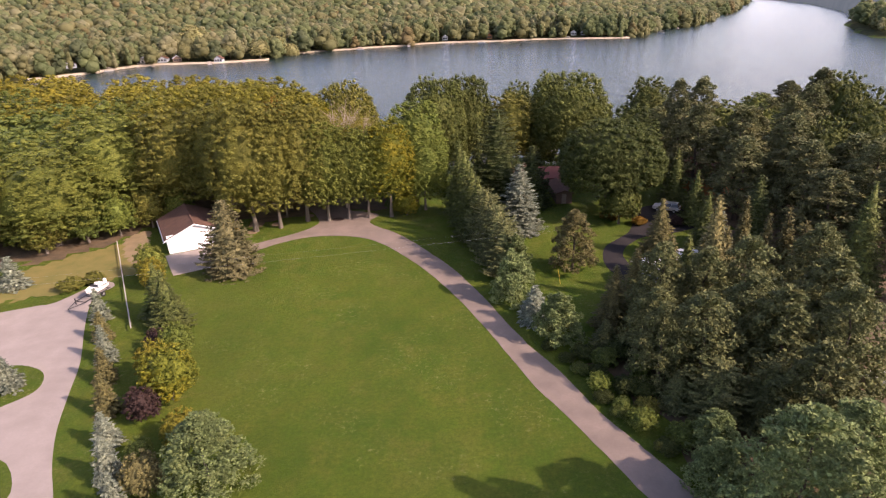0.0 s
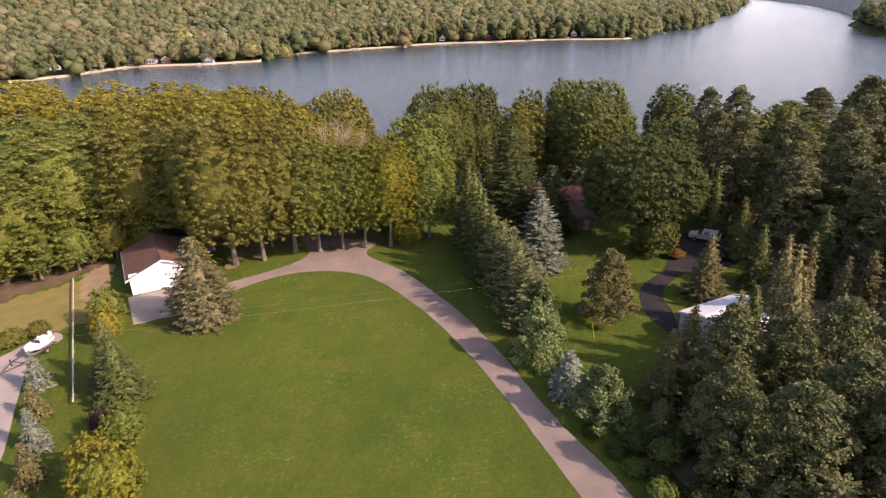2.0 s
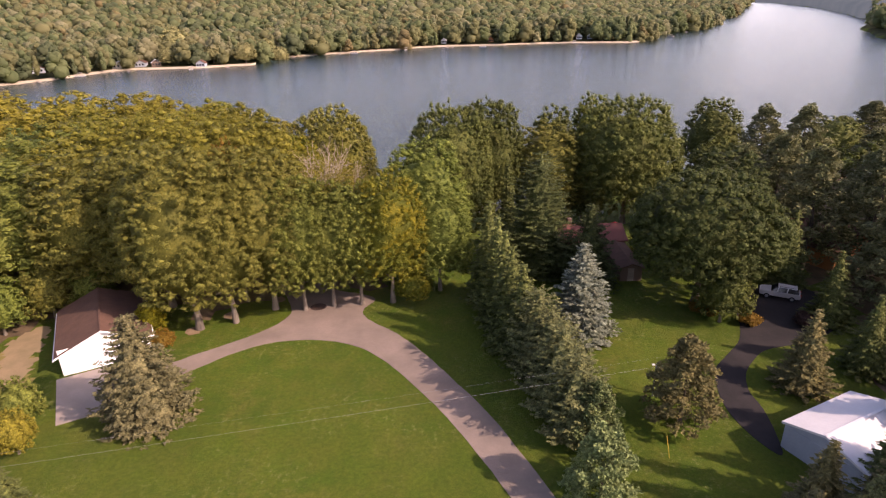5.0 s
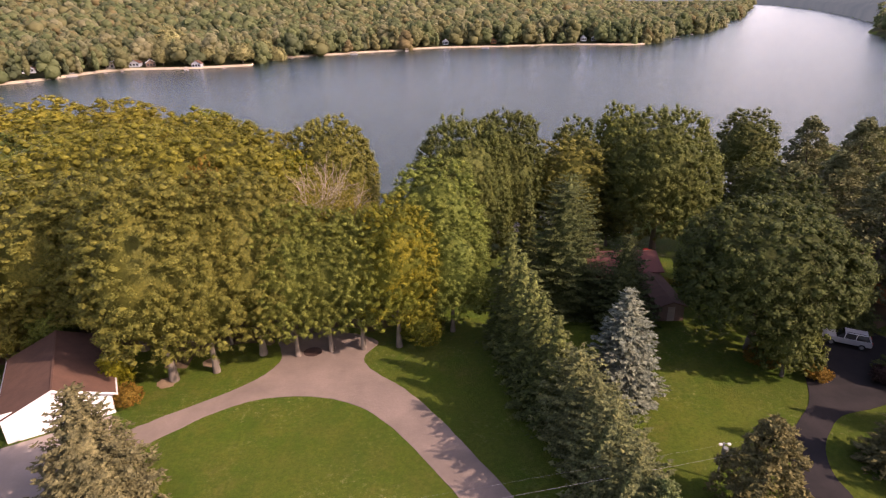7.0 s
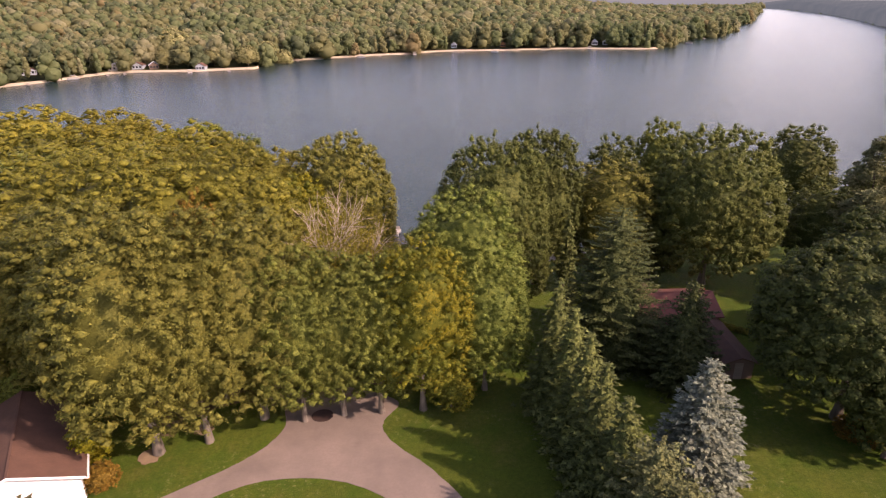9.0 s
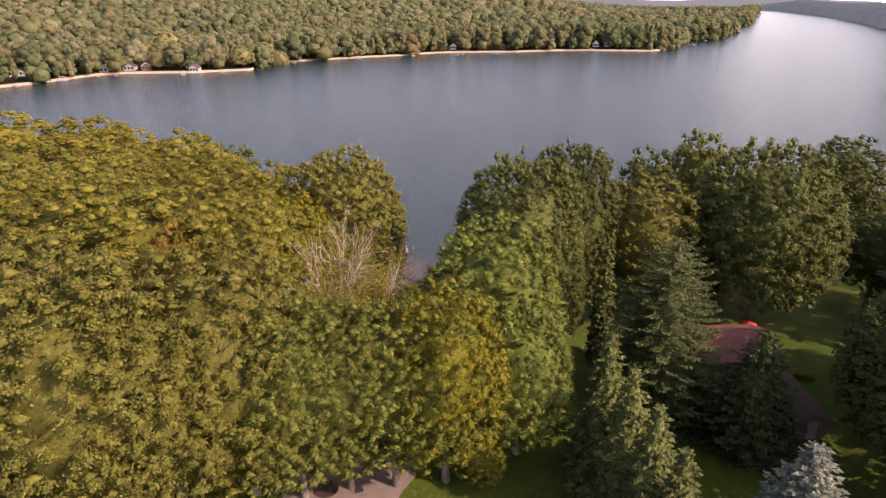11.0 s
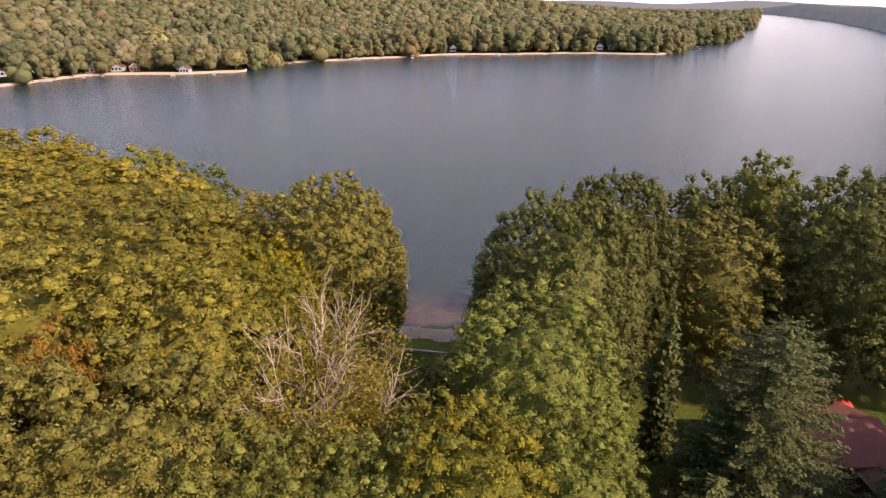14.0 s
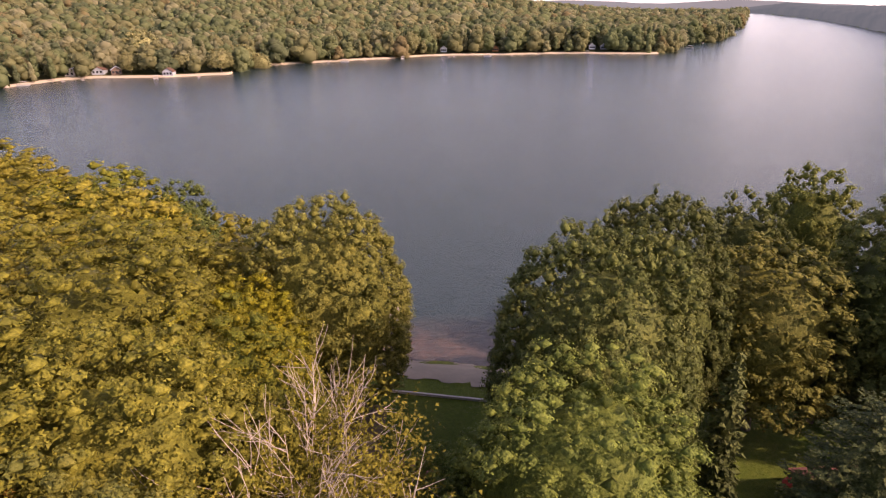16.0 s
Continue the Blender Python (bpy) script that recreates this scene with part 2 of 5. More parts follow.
BLUE = foliage("blue_spruce_needles", (0.260, 0.294, 0.209), (0.156, 0.182, 0.131), (0.313, 0.329, 0.217), 0.6, 0.1)
PINE = foliage("pine_needles", (0.177, 0.195, 0.074), (0.106, 0.124, 0.050), (0.231, 0.224, 0.084), 0.6, 0.12)
PINE_PALE = foliage("pale_pine_needles", (0.225, 0.288, 0.106), (0.144, 0.193, 0.071), (0.270, 0.312, 0.112), 0.6, 0.12)
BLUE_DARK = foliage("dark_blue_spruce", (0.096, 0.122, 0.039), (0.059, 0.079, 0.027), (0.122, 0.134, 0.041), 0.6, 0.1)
AMBER = foliage("amber_leaves", (0.244, 0.230, 0.034), (0.167, 0.165, 0.028), (0.288, 0.255, 0.036))
LIME = foliage("yellow_green_maple", (0.205, 0.232, 0.045), (0.140, 0.168, 0.036), (0.240, 0.248, 0.047))
TAN_SPRUCE = foliage("tan_spruce", (0.216, 0.197, 0.092), (0.132, 0.126, 0.060), (0.248, 0.218, 0.100), 0.6, 0.15)
TURNING = foliage("turning_leaves", (0.215, 0.230, 0.031), (0.150, 0.174, 0.025), (0.416, 0.326, 0.021))
# darker than the other greens: shade is put into the oak's leaf colour
OAK_GREEN = foliage("oak_green", (0.080, 0.102, 0.027), (0.052, 0.070, 0.020), (0.101, 0.115, 0.030))
PINE_TALL = foliage("tall_pine_needles", (0.190, 0.204, 0.089), (0.119, 0.134, 0.057), (0.234, 0.211, 0.090), 0.6, 0.15)
WILLOW = foliage("willow_leaves", (0.324, 0.306, 0.132), (0.252, 0.246, 0.102), (0.360, 0.312, 0.132), 0.7, 0.2)


# ---- helpers of this scene ----
def mesh_from(name, verts, faces, smooth=False):
    me = bpy.data.meshes.new(name)
    verts, faces = np.asarray(verts, np.float32), np.asarray(faces, np.int32)
    me.vertices.add(len(verts))
    me.vertices.foreach_set("co", verts.ravel())
    n, k = faces.shape
    me.loops.add(n * k)
    me.loops.foreach_set("vertex_index", faces.ravel())
    me.polygons.add(n)
    me.polygons.foreach_set("loop_start", np.arange(0, n * k, k, dtype=np.int32))
    if smooth:
        me.polygons.foreach_set("use_smooth", np.ones(n, bool))
    me.update(calc_edges=True)
    me.validate()
    return me


def part(name, bm, material, parent=None, label=""):
    """Links a bmesh as one mesh object under a thing or a part."""
    bmesh.ops.recalc_face_normals(bm, faces=bm.faces)
    me = bpy.data.meshes.new(name)
    bm.to_mesh(me)
    bm.free()
    me.materials.append(material)
    ob = new(name, me)
    ob.parent = parent
    return tagged(ob, label)


def thing(name, x, y, z, turn=0.0, label="", category="", group="", kind=""):
    ob = new(name)
    ob.matrix_world = pose(x, y, z, 0, 0, turn)
    return tagged(ob, label, category, group, kind)


def box(bm, x0, y0, z0, x1, y1, z1, bevel=0.0):
    got = bmesh.ops.create_cube(bm, size=1, matrix=Matrix.LocRotScale(((x0 + x1) / 2, (y0 + y1) / 2, (z0 + z1) / 2), None, (abs(x1 - x0), abs(y1 - y0), abs(z1 - z0))))
    if bevel:
        edges = {e for v in got["verts"] for e in v.link_edges}
        bmesh.ops.bevel(bm, geom=list(edges), offset=bevel, segments=1, affect="EDGES")
    return bm


def rod(bm, a, b, ra, rb=None, sides=8):
    """A tapered round bar from a to b."""
    a, b = Vector(a), Vector(b)
    d = b - a
    m = Matrix.Translation((a + b) / 2) @ d.to_track_quat("Z", "Y").to_matrix().to_4x4()
    bmesh.ops.create_cone(bm, cap_ends=True, segments=sides, radius1=ra, radius2=ra if rb is None else rb, depth=d.length, matrix=m)
    return bm


def prism(bm, outline, y0, y1):
    """An outline of (x, z) drawn out from y0 to y1."""
    a = [bm.verts.new((x, y0, z)) for x, z in outline]
    b = [bm.verts.new((x, y1, z)) for x, z in outline]
    bm.faces.new(a)
    bm.faces.new(b[::-1])
    n = len(a)
    for i in range(n):
        bm.faces.new((a[i], b[i], b[(i + 1) % n], a[(i + 1) % n]))
    return bm


def smooth_line(points, steps=6, closed=False):
    """A Catmull-Rom line through the points."""
    out, n = [], len(points)
    for i in range(n if closed else n - 1):
        p = [Vector((*(points[(i + k) % n] if closed else points[min(max(i + k, 0), n - 1)]), 0)) for k in (-1, 0, 1, 2)]
        for s in range(steps):
            t = s / steps
            q = 0.5 * (2 * p[1] + (p[2] - p[0]) * t + (2 * p[0] - 5 * p[1] + 4 * p[2] - p[3]) * t * t + (3 * p[1] - p[0] - 3 * p[2] + p[3]) * t ** 3)
            out.append((q.x, q.y))
    if not closed:
        out.append(tuple(points[-1]))
    return out


def slab(name, outline, z0, z1, material, label="", category="", kind="structure", ragged=0.0):
    """A flat sheet with a real edge, lying on the ground."""
    bm = bmesh.new()
    rng = random.Random(name)
    vs = [bm.verts.new((x + rng.uniform(-ragged, ragged), y + rng.uniform(-ragged, ragged), z1)) for x, y in outline]
    bm.faces.new(vs)
    bmesh.ops.triangulate(bm, faces=bm.faces[:])
    got = bmesh.ops.extrude_face_region(bm, geom=bm.faces[:])
    for v in got["geom"]:
        if isinstance(v, bmesh.types.BMVert):
            v.co.z = z0
    return tagged(part(name, bm, material), label, category, "", kind)


# ---- ground and lake ----
LAKE_Z = -2.0
NEAR_SHORE = [(-300, 300), (-200, 235), (-120, 200), (-80, 182), (-55, 168), (-35, 154), (-20, 147), (-5, 145), (12, 148), (30, 148), (50, 156), (75, 172), (110, 186), (170, 196), (300, 200), (700, 260), (2500, 700)]
FAR_ROUND = [(-1.16, 354), (-0.94, 362), (-0.73, 374), (-0.65, 381), (-0.59, 397), (-0.545, 409), (-0.515, 409), (-0.46, 396), (-0.42, 388), (-0.358, 386), (-0.322, 387), (-0.313, 425), (-0.258, 437), (-0.20, 445), (-0.157, 450), (-0.108, 460), (-0.062, 464), (-0.03, 476), (-0.008, 483), (0.043, 488), (0.10, 487), (0.16, 491), (0.223, 500), (0.28, 499), (0.345, 498), (0.376, 514), (0.382, 585), (0.396, 622), (0.426, 662), (0.444, 690), (0.452, 765), (0.456, 1040), (0.478, 1052), (0.481, 1480), (0.484, 2540), (0.503, 2390), (0.537, 1930), (0.588, 1400), (0.597, 1310), (0.640, 985), (0.656, 915), (0.660, 700), (0.672, 668), (0.70, 570), (0.735, 510), (0.95, 480), (1.18, 600)]
HUB = (-5.0, 110.0)
FAR_SHORE = [(HUB[0] + d * math.sin(a), HUB[1] + d * math.cos(a)) for a, d in FAR_ROUND]


def round_hub(points):
    """Angle from the hub (clockwise from +y) and distance, for a table of distance by angle."""
    got = sorted((math.atan2(x - HUB[0], y - HUB[1]), math.hypot(x - HUB[0], y - HUB[1])) for x, y in points)
    return np.array([a for a, d in got]), np.array([d for a, d in got])


NEAR_TABLE, FAR_TABLE = round_hub(NEAR_SHORE), round_hub(FAR_SHORE)


def rise(x, y):
    """Height of the land and of the lake's bed, for arrays."""
    x, y = np.asarray(x, float), np.asarray(y, float)
    a, d = np.arctan2(x - HUB[0], y - HUB[1]), np.hypot(x - HUB[0], y - HUB[1])
    near, far = np.interp(a, *NEAR_TABLE), np.interp(a, *FAR_TABLE)
    far = np.maximum(far, near + 1)
    away = np.abs(a) > 1.4
    near = np.where(away, 1e6, near)
    inland, past = near - d, d - far
    land = np.clip(inland / 9.0, -1, 1)
    z = np.where(inland > 0, -2.0 + 2.0 * np.sin(np.clip(inland / 7.0, 0, 1) * math.pi / 2), -2.0 - 0.12 * np.clip(-inland, 0, 30))
    lift = np.interp(a, [-1.2, -0.55, -0.1, 0.05, 0.14, 0.22, 0.30, 0.36, 0.45, 0.5, 0.66, 0.8], [62, 60, 54, 46, 34, 21, 10, 6, 3, 3, 3, 12])
    s = np.clip(past / 1000.0, 0, 1)
    hill = -2.0 + 2.5 * np.clip(past / 25.0, 0, 1) + lift * s * s * (3 - 2 * s)
    return np.where(past > 0, hill, z)


def ground_sheet():
    """One sheet from underfoot to the horizon: fine rings near the shores, wide ones far off."""
    rings = np.concatenate([np.linspace(0, 120, 61)[1:], np.geomspace(122, 700, 90), np.geomspace(715, 4600, 50)])
    spokes = np.concatenate([np.linspace(-1.35, 1.2, 240), np.linspace(1.2, 2 * math.pi - 1.35, 60)[1:-1]])
    aa, rr = np.meshgrid(spokes, rings)
    x, y = HUB[0] + rr * np.sin(aa), HUB[1] + rr * np.cos(aa)
    z = rise(x, y)
    n, k = z.shape
    verts = np.concatenate([np.stack([x, y, z], -1).reshape(-1, 3), [[HUB[0], HUB[1], 0.0]]])
    i, j = np.meshgrid(np.arange(n - 1), np.arange(k), indexing="ij")
    j1 = (j + 1) % k
    quads = np.stack([i * k + j, (i + 1) * k + j, (i + 1) * k + j1, i * k + j1], -1).reshape(-1, 4)
    me = bpy.data.meshes.new("ground")
    fan = [(n * k, int((q + 1) % k), int(q)) for q in range(k)]
    me.from_pydata(verts.tolist(), [], quads[:, ::-1].tolist() + fan)
    me.polygons.foreach_set("use_smooth", np.ones(len(me.polygons), bool))
    me.materials.append(LAWN)
    me.materials.append(FAR_FLOOR)
    a, d = np.arctan2(x - HUB[0], y - HUB[1]), np.hypot(x - HUB[0], y - HUB[1])
    past = (d - np.interp(a, *FAR_TABLE) > 6) & (np.abs(a) < 1.4) & (d > 150)
    slots = np.concatenate([past[1:].ravel(), np.zeros(k, bool)]).astype(np.int32)
    me.polygons.foreach_set("material_index", slots)
    me.update()
    return tagged(new("ground", me), "mown green lawn and meadow with dry yellow patches", "ground", "", "structure")


ground_sheet()
bm = bmesh.new()
bmesh.ops.create_circle(bm, cap_ends=True, segments=64, radius=4700, matrix=Matrix.Translation((0, 800, LAKE_Z)))
tagged(part("water", bm, WATER), "calm grey-blue lake with fine ripples", "lake", "", "structure")

# drives and pads
INNER = [(17.6, 30.0), (15.4, 35.4), (12.7, 41.9), (10.6, 46.8), (8.9, 50.4), (7.1, 55.6), (5.5, 60.4), (3.4, 66.1), (0.7, 72.8), (-2.3, 79.0), (-5.2, 84.0), (-8.5, 88.9), (-11.8, 92.5), (-15.4, 94.5), (-19.3, 95.1), (-23.0, 94.7), (-26.6, 92.8), (-30.0, 89.8), (-33.0, 86.8)]
OUTER = [(-34.6, 90.0), (-31.8, 92.2), (-28.4, 94.6), (-25.0, 97.2), (-22.9, 99.7), (-22.2, 102.4), (-23.5, 106.0), (-25.5, 111.0), (-21.0, 112.0), (-17.0, 108.0), (-14.0, 106.8), (-11.6, 105.0), (-12.9, 102.4), (-12.6, 100.4), (-10.8, 98.2), (-8.3, 95.8), (-4.9, 91.0), (-1.6, 85.4), (1.2, 80.2), (3.4, 75.0), (5.7, 68.9), (7.3, 63.9), (9.3, 58.5), (11.3, 54.2), (12.9, 50.0), (14.6, 45.4), (16.5, 41.7), (18.2, 38.2), (19.5, 35.2), (21.6, 30.0)]


def inside(px, py, poly):
    """Which of the points lie in the outline."""
    hit = np.zeros(px.shape, bool)
    for (x0, y0), (x1, y1) in zip(poly, poly[1:] + poly[:1]):
        if y0 != y1:
            hit ^= ((y0 > py) != (y1 > py)) & (px < (x1 - x0) * (py - y0) / (y1 - y0) + x0)
    return hit


def sheet(name, outline, lift, material, step, label, category, ragged=0.6):
    """A ground cover that follows the land, with an uneven edge."""
    xs, ys = [p[0] for p in outline], [p[1] for p in outline]
    gx, gy = np.meshgrid(np.arange(min(xs), max(xs), step), np.arange(min(ys), max(ys), step))
    rng = np.random.default_rng(len(outline) * 7 + int(abs(xs[0])))
    keep = inside(gx + rng.normal(0, ragged, gx.shape), gy + rng.normal(0, ragged, gx.shape), outline)
    vx, vy = np.append(gx, gx[:, -1:] + step, 1), np.append(gy, gy[:, -1:], 1)
    vx, vy = np.append(vx, vx[-1:], 0), np.append(vy, vy[-1:] + step, 0)
    jig = rng.uniform(-0.3, 0.3, (2, *vx.shape)) * step
    vx, vy = vx + jig[0], vy + jig[1]
    k = vx.shape[1]
    i, j = np.nonzero(keep)
    quads = np.stack([i * k + j, i * k + j + 1, (i + 1) * k + j + 1, (i + 1) * k + j], -1)
    used, index = np.unique(quads, return_inverse=True)
    verts = np.stack([vx, vy, rise(vx, vy) + lift], -1).reshape(-1, 3)[used]
    me = mesh_from(name, verts, index.reshape(-1, 4), True)
    me.materials.append(material)
    return tagged(new(name, me), label, category, "", "structure")


slab("road", smooth_line(INNER, 5) + smooth_line(OUTER, 5), -0.05, 0.035, GRAVEL, "curving pinkish-grey gravel driveway round the lawn", "driveway", ragged=0.05)
# ---- trees ----
def leaf_cloud(rng, centres, normals, size, spread=0.7, slim=0.62, along=None):
    """One leaf spray at each centre, facing about its normal, its tip along the way given."""
    n = len(centres)
    nor = normals + rng.normal(0, spread, (n, 3))
    nor /= np.linalg.norm(nor, axis=1, keepdims=True) + 1e-9
    tip = rng.normal(0, 1, (n, 3)) if along is None else along + rng.normal(0, 0.25, (n, 3))
    side = np.cross(nor, tip)
    side /= np.linalg.norm(side, axis=1, keepdims=True) + 1e-9
    up = np.cross(side, nor)
    s = (size * rng.uniform(0.65, 1.35, n))[:, None]
    tri = np.stack([centres + up * s * 0.75, centres - up * s * 0.4 + side * s * slim * 0.75, centres - up * s * 0.4 - side * s * slim * 0.75], 1)
    return tri.reshape(-1, 3), np.arange(3 * n).reshape(-1, 3)


def fitted(chunks, height, radius, base):
    """Brings a crown's points to the height and spread that it should have."""
    every = np.concatenate([v for v, f in chunks])
    top, wide = np.percentile(every[:, 2], 99.7), np.percentile(np.hypot(every[:, 0], every[:, 1]), 97)
    for v, f in chunks:
        v[:, 2] = base + (v[:, 2] - base) * (height - base) / (top - base)
        v[:, :2] *= radius / wide
    return chunks


ICO = bmesh.new()
bmesh.ops.create_icosphere(ICO, subdivisions=1, radius=1)
ICO_V = np.array([v.co[:] for v in ICO.verts])
ICO_F = np.array([[v.index for v in f.verts] for f in ICO.faces])
ICO.free()
BALL = bmesh.new()
bmesh.ops.create_icosphere(BALL, subdivisions=3, radius=1)
BALL_V = np.array([v.co[:] for v in BALL.verts])
BALL_F = np.array([[v.index for v in f.verts] for f in BALL.faces])
BALL.free()


def joined(chunks):
    """Chunks of vertices and quads (triangles are closed on themselves) as one mesh's data."""
    vs, fs, at = [], [], 0
    for v, f in chunks:
        vs.append(v)
        fs.append(f + at)
        at += len(v)
    return np.concatenate(vs), fs


def crown_mesh(name, chunks):
    vs, fs = joined(chunks)
    me = bpy.data.meshes.new(name)
    loops = np.concatenate([f.ravel() for f in fs])
    sizes = np.concatenate([np.full(len(f), f.shape[1]) for f in fs])
    me.vertices.add(len(vs))
    me.vertices.foreach_set("co", vs.astype(np.float32).ravel())
    me.loops.add(len(loops))
    me.loops.foreach_set("vertex_index", loops.astype(np.int32))
    me.polygons.add(len(sizes))
    me.polygons.foreach_set("loop_start", np.concatenate([[0], np.cumsum(sizes)[:-1]]).astype(np.int32))
    me.polygons.foreach_set("use_smooth", np.ones(len(sizes), bool))
    me.update(calc_edges=True)
    me.materials.append(GREEN)
    return me


def tube(points, radii, sides=7):
    """One skin along a line of points, tapering by the radii, closed at the tip."""
    pts = np.asarray(points, float)
    way = np.gradient(pts, axis=0)
    way /= np.linalg.norm(way, axis=1, keepdims=True)
    ref = np.array([0.3, 0.95, 0.1])
    side = np.cross(way, ref)
    side /= np.linalg.norm(side, axis=1, keepdims=True)
    other = np.cross(way, side)
    ang = np.arange(sides) * 2 * math.pi / sides
    r = np.asarray(radii, float)[:, None, None]
    v = pts[:, None, :] + r * (np.cos(ang)[None, :, None] * side[:, None, :] + np.sin(ang)[None, :, None] * other[:, None, :])
    n = len(pts)
    i, j = np.meshgrid(np.arange(n - 1), np.arange(sides), indexing="ij")
    j1 = (j + 1) % sides
    return v.reshape(-1, 3), np.stack([i * sides + j, i * sides + j1, (i + 1) * sides + j1, (i + 1) * sides + j], -1).reshape(-1, 4)


def limb_line(rng, a, way, length, rise_by=0.5, steps=5, waver=0.16):
    """A limb's wavering line, bending upward."""
    p, w = [np.array(a, float)], np.array(way, float)
    for k in range(steps):
        w = w + np.array([0, 0, rise_by / steps]) + rng.normal(0, waver, 3)
        w /= np.linalg.norm(w)
        p.append(p[-1] + w * length / steps)
    return np.array(p)


def wood_mesh(name, chunks):
    me = crown_mesh(name, chunks)
    me.polygons.foreach_set("use_smooth", np.ones(len(me.polygons), bool))
    me.materials[0] = BARK
    return me


def trunk_mesh(seed, height, radius, limbs=5, fork_at=0.3):
    """A trunk's mesh and those of its limbs."""
    rng = np.random.default_rng(seed)
    z = np.linspace(-0.2, height, 8)
    line = np.stack([rng.normal(0, 0.08, 8) * z / height * 3, rng.normal(0, 0.08, 8) * z / height * 3, z], -1)
    taper = radius * (1 - 0.86 * np.linspace(0, 1, 8)) + radius * 0.5 * np.exp(-np.linspace(0, 1, 8) * 14)
    made = [("trunk", wood_mesh("trunk", [tube(line, taper, 9)]))]
    for i in range(limbs):
        at = fork_at + (0.85 - fork_at) * i / max(limbs, 1)
        ang = i * 2.4 + rng.uniform(-0.4, 0.4)
        p = limb_line(rng, (0, 0, height * at), (math.cos(ang), math.sin(ang), 0.5), height * rng.uniform(0.26, 0.38))
        made.append(("limb", wood_mesh("limb", [tube(p, np.linspace(radius * 0.45, radius * 0.1, len(p)), 6)])))
    return made


KNOT_V = np.array([(1, 0, 0), (0, 1, 0), (-1, 0, 0), (0, -1, 0), (0, 0, 1), (0, 0, -1)], float)
KNOT_F = np.array([(0, 1, 4), (1, 2, 4), (2, 3, 4), (3, 0, 4), (1, 0, 5), (2, 1, 5), (3, 2, 5), (0, 3, 5)])


def broadleaf(seed, height, radius, base, clumps=420, per=30, size=0.30, flat=0.7, lumps=16, sunk=0.30, tuft=0.125, deep=0.22):
    """A domed crown: boughs swell out of it as lobes, each lobe is a crowd of leafy clumps with dark gaps between."""
    rng = np.random.default_rng(seed)
    i = np.arange(clumps) + 0.5
    cosz = 1 - 1.78 * i / clumps
    ang = i * 2.39996 + rng.uniform(-0.5, 0.5, clumps)
    sinz = np.sqrt(np.clip(1 - cosz ** 2, 0, 1))
    out = np.stack([np.cos(ang) * sinz, np.sin(ang) * sinz, cosz + rng.uniform(-0.09, 0.09, clumps)], -1)
    k = np.arange(lumps) + 0.5
    lz, la = 1 - 1.7 * k / lumps, k * 2.39996 + rng.uniform(-0.4, 0.4, lumps)
    ls = np.sqrt(1 - lz ** 2)
    lobe = np.stack([np.cos(la) * ls, np.sin(la) * ls, lz], -1)
    swell = rng.uniform(0.93, 1.06, lumps)
    close = out @ lobe.T
    best = close.argmax(1)
    near = np.clip((close.max(1) - 0.72) / 0.28, 0, 1)
    shape = (1 - deep + deep * np.sqrt(near)) * swell[best]
    reach = shape * (0.97 - sunk * rng.random(clumps) ** 1.8)
    mid = base + 0.42 * (height - base)
    rise_z = np.where(out[:, 2] > 0, height - mid, mid - base)[:, None]
    full = (np.maximum(sinz, 1e-3) ** np.where(cosz > 0, -0.2, -0.45))[:, None] * np.array([1, 1, 0]) + np.array([0, 0, 1])
    cen = out * full * reach[:, None] * np.concatenate([np.full((clumps, 2), radius), rise_z], 1) + np.array([0, 0, mid])
    o = out * np.array([1, 1, 0.8]) + np.array([0, 0, 0.15])
    r = radius * tuft * rng.uniform(0.72, 1.32, clumps)
    few = np.where(out[:, 2] > -0.45, per, int(per * 0.6))
    who = np.repeat(np.arange(clumps), few)
    e = rng.normal(0, 0.9, (len(who), 3)) + o[who] * 0.9 + np.array([0, 0, 0.3])
    e /= np.linalg.norm(e, axis=1, keepdims=True)
    oval = np.array([1, 1, flat]) * rng.uniform(0.7, 1.3, (clumps, 3))
    pos = cen[who] + e * oval[who] * (r[who] * rng.uniform(0.72, 1.12, len(who)))[:, None]
    chunks = [leaf_cloud(rng, pos, e / oval[who], size, 0.32)]
    knots = cen[:, None, :] + KNOT_V[None] * oval[:, None, :] * (r[:, None, None] * rng.uniform(0.45, 0.80, (clumps, len(KNOT_V), 1)))
    chunks.append((knots.reshape(-1, 3), (KNOT_F[None] + np.arange(clumps)[:, None, None] * len(KNOT_V)).reshape(-1, 3)))
    close = BALL_V @ lobe.T
    near = np.clip((close.max(1) - 0.72) / 0.28, 0, 1)
    hull = BALL_V * ((1 - deep + deep * np.sqrt(near)) * swell[close.argmax(1)] * np.where(BALL_V[:, 2] > 0, 0.77, 0.72) * rng.uniform(0.93, 1.05, len(BALL_V)))[:, None]
    hull = hull * np.array([radius, radius, 1.0]) * np.stack([np.ones(len(hull)), np.ones(len(hull)), np.where(hull[:, 2] > 0, height - mid, mid - base)], -1) + np.array([0, 0, mid])
    chunks.append((hull, BALL_F))
    spot = rng.integers(0, len(hull), clumps * 3)
    fan = hull[spot] - np.array([0, 0, mid])
    way = fan / (np.linalg.norm(fan, axis=1, keepdims=True) + 1e-9)
    skin = hull[spot] + way * (radius * rng.uniform(0.0, 0.10, (len(spot), 1))) + rng.normal(0, radius * 0.06, (len(spot), 3))
    chunks.append(leaf_cloud(rng, skin, way + np.array([0, 0, 0.2]), size * 1.5, 0.7))
    return crown_mesh("crown", fitted(chunks, height, radius, base))


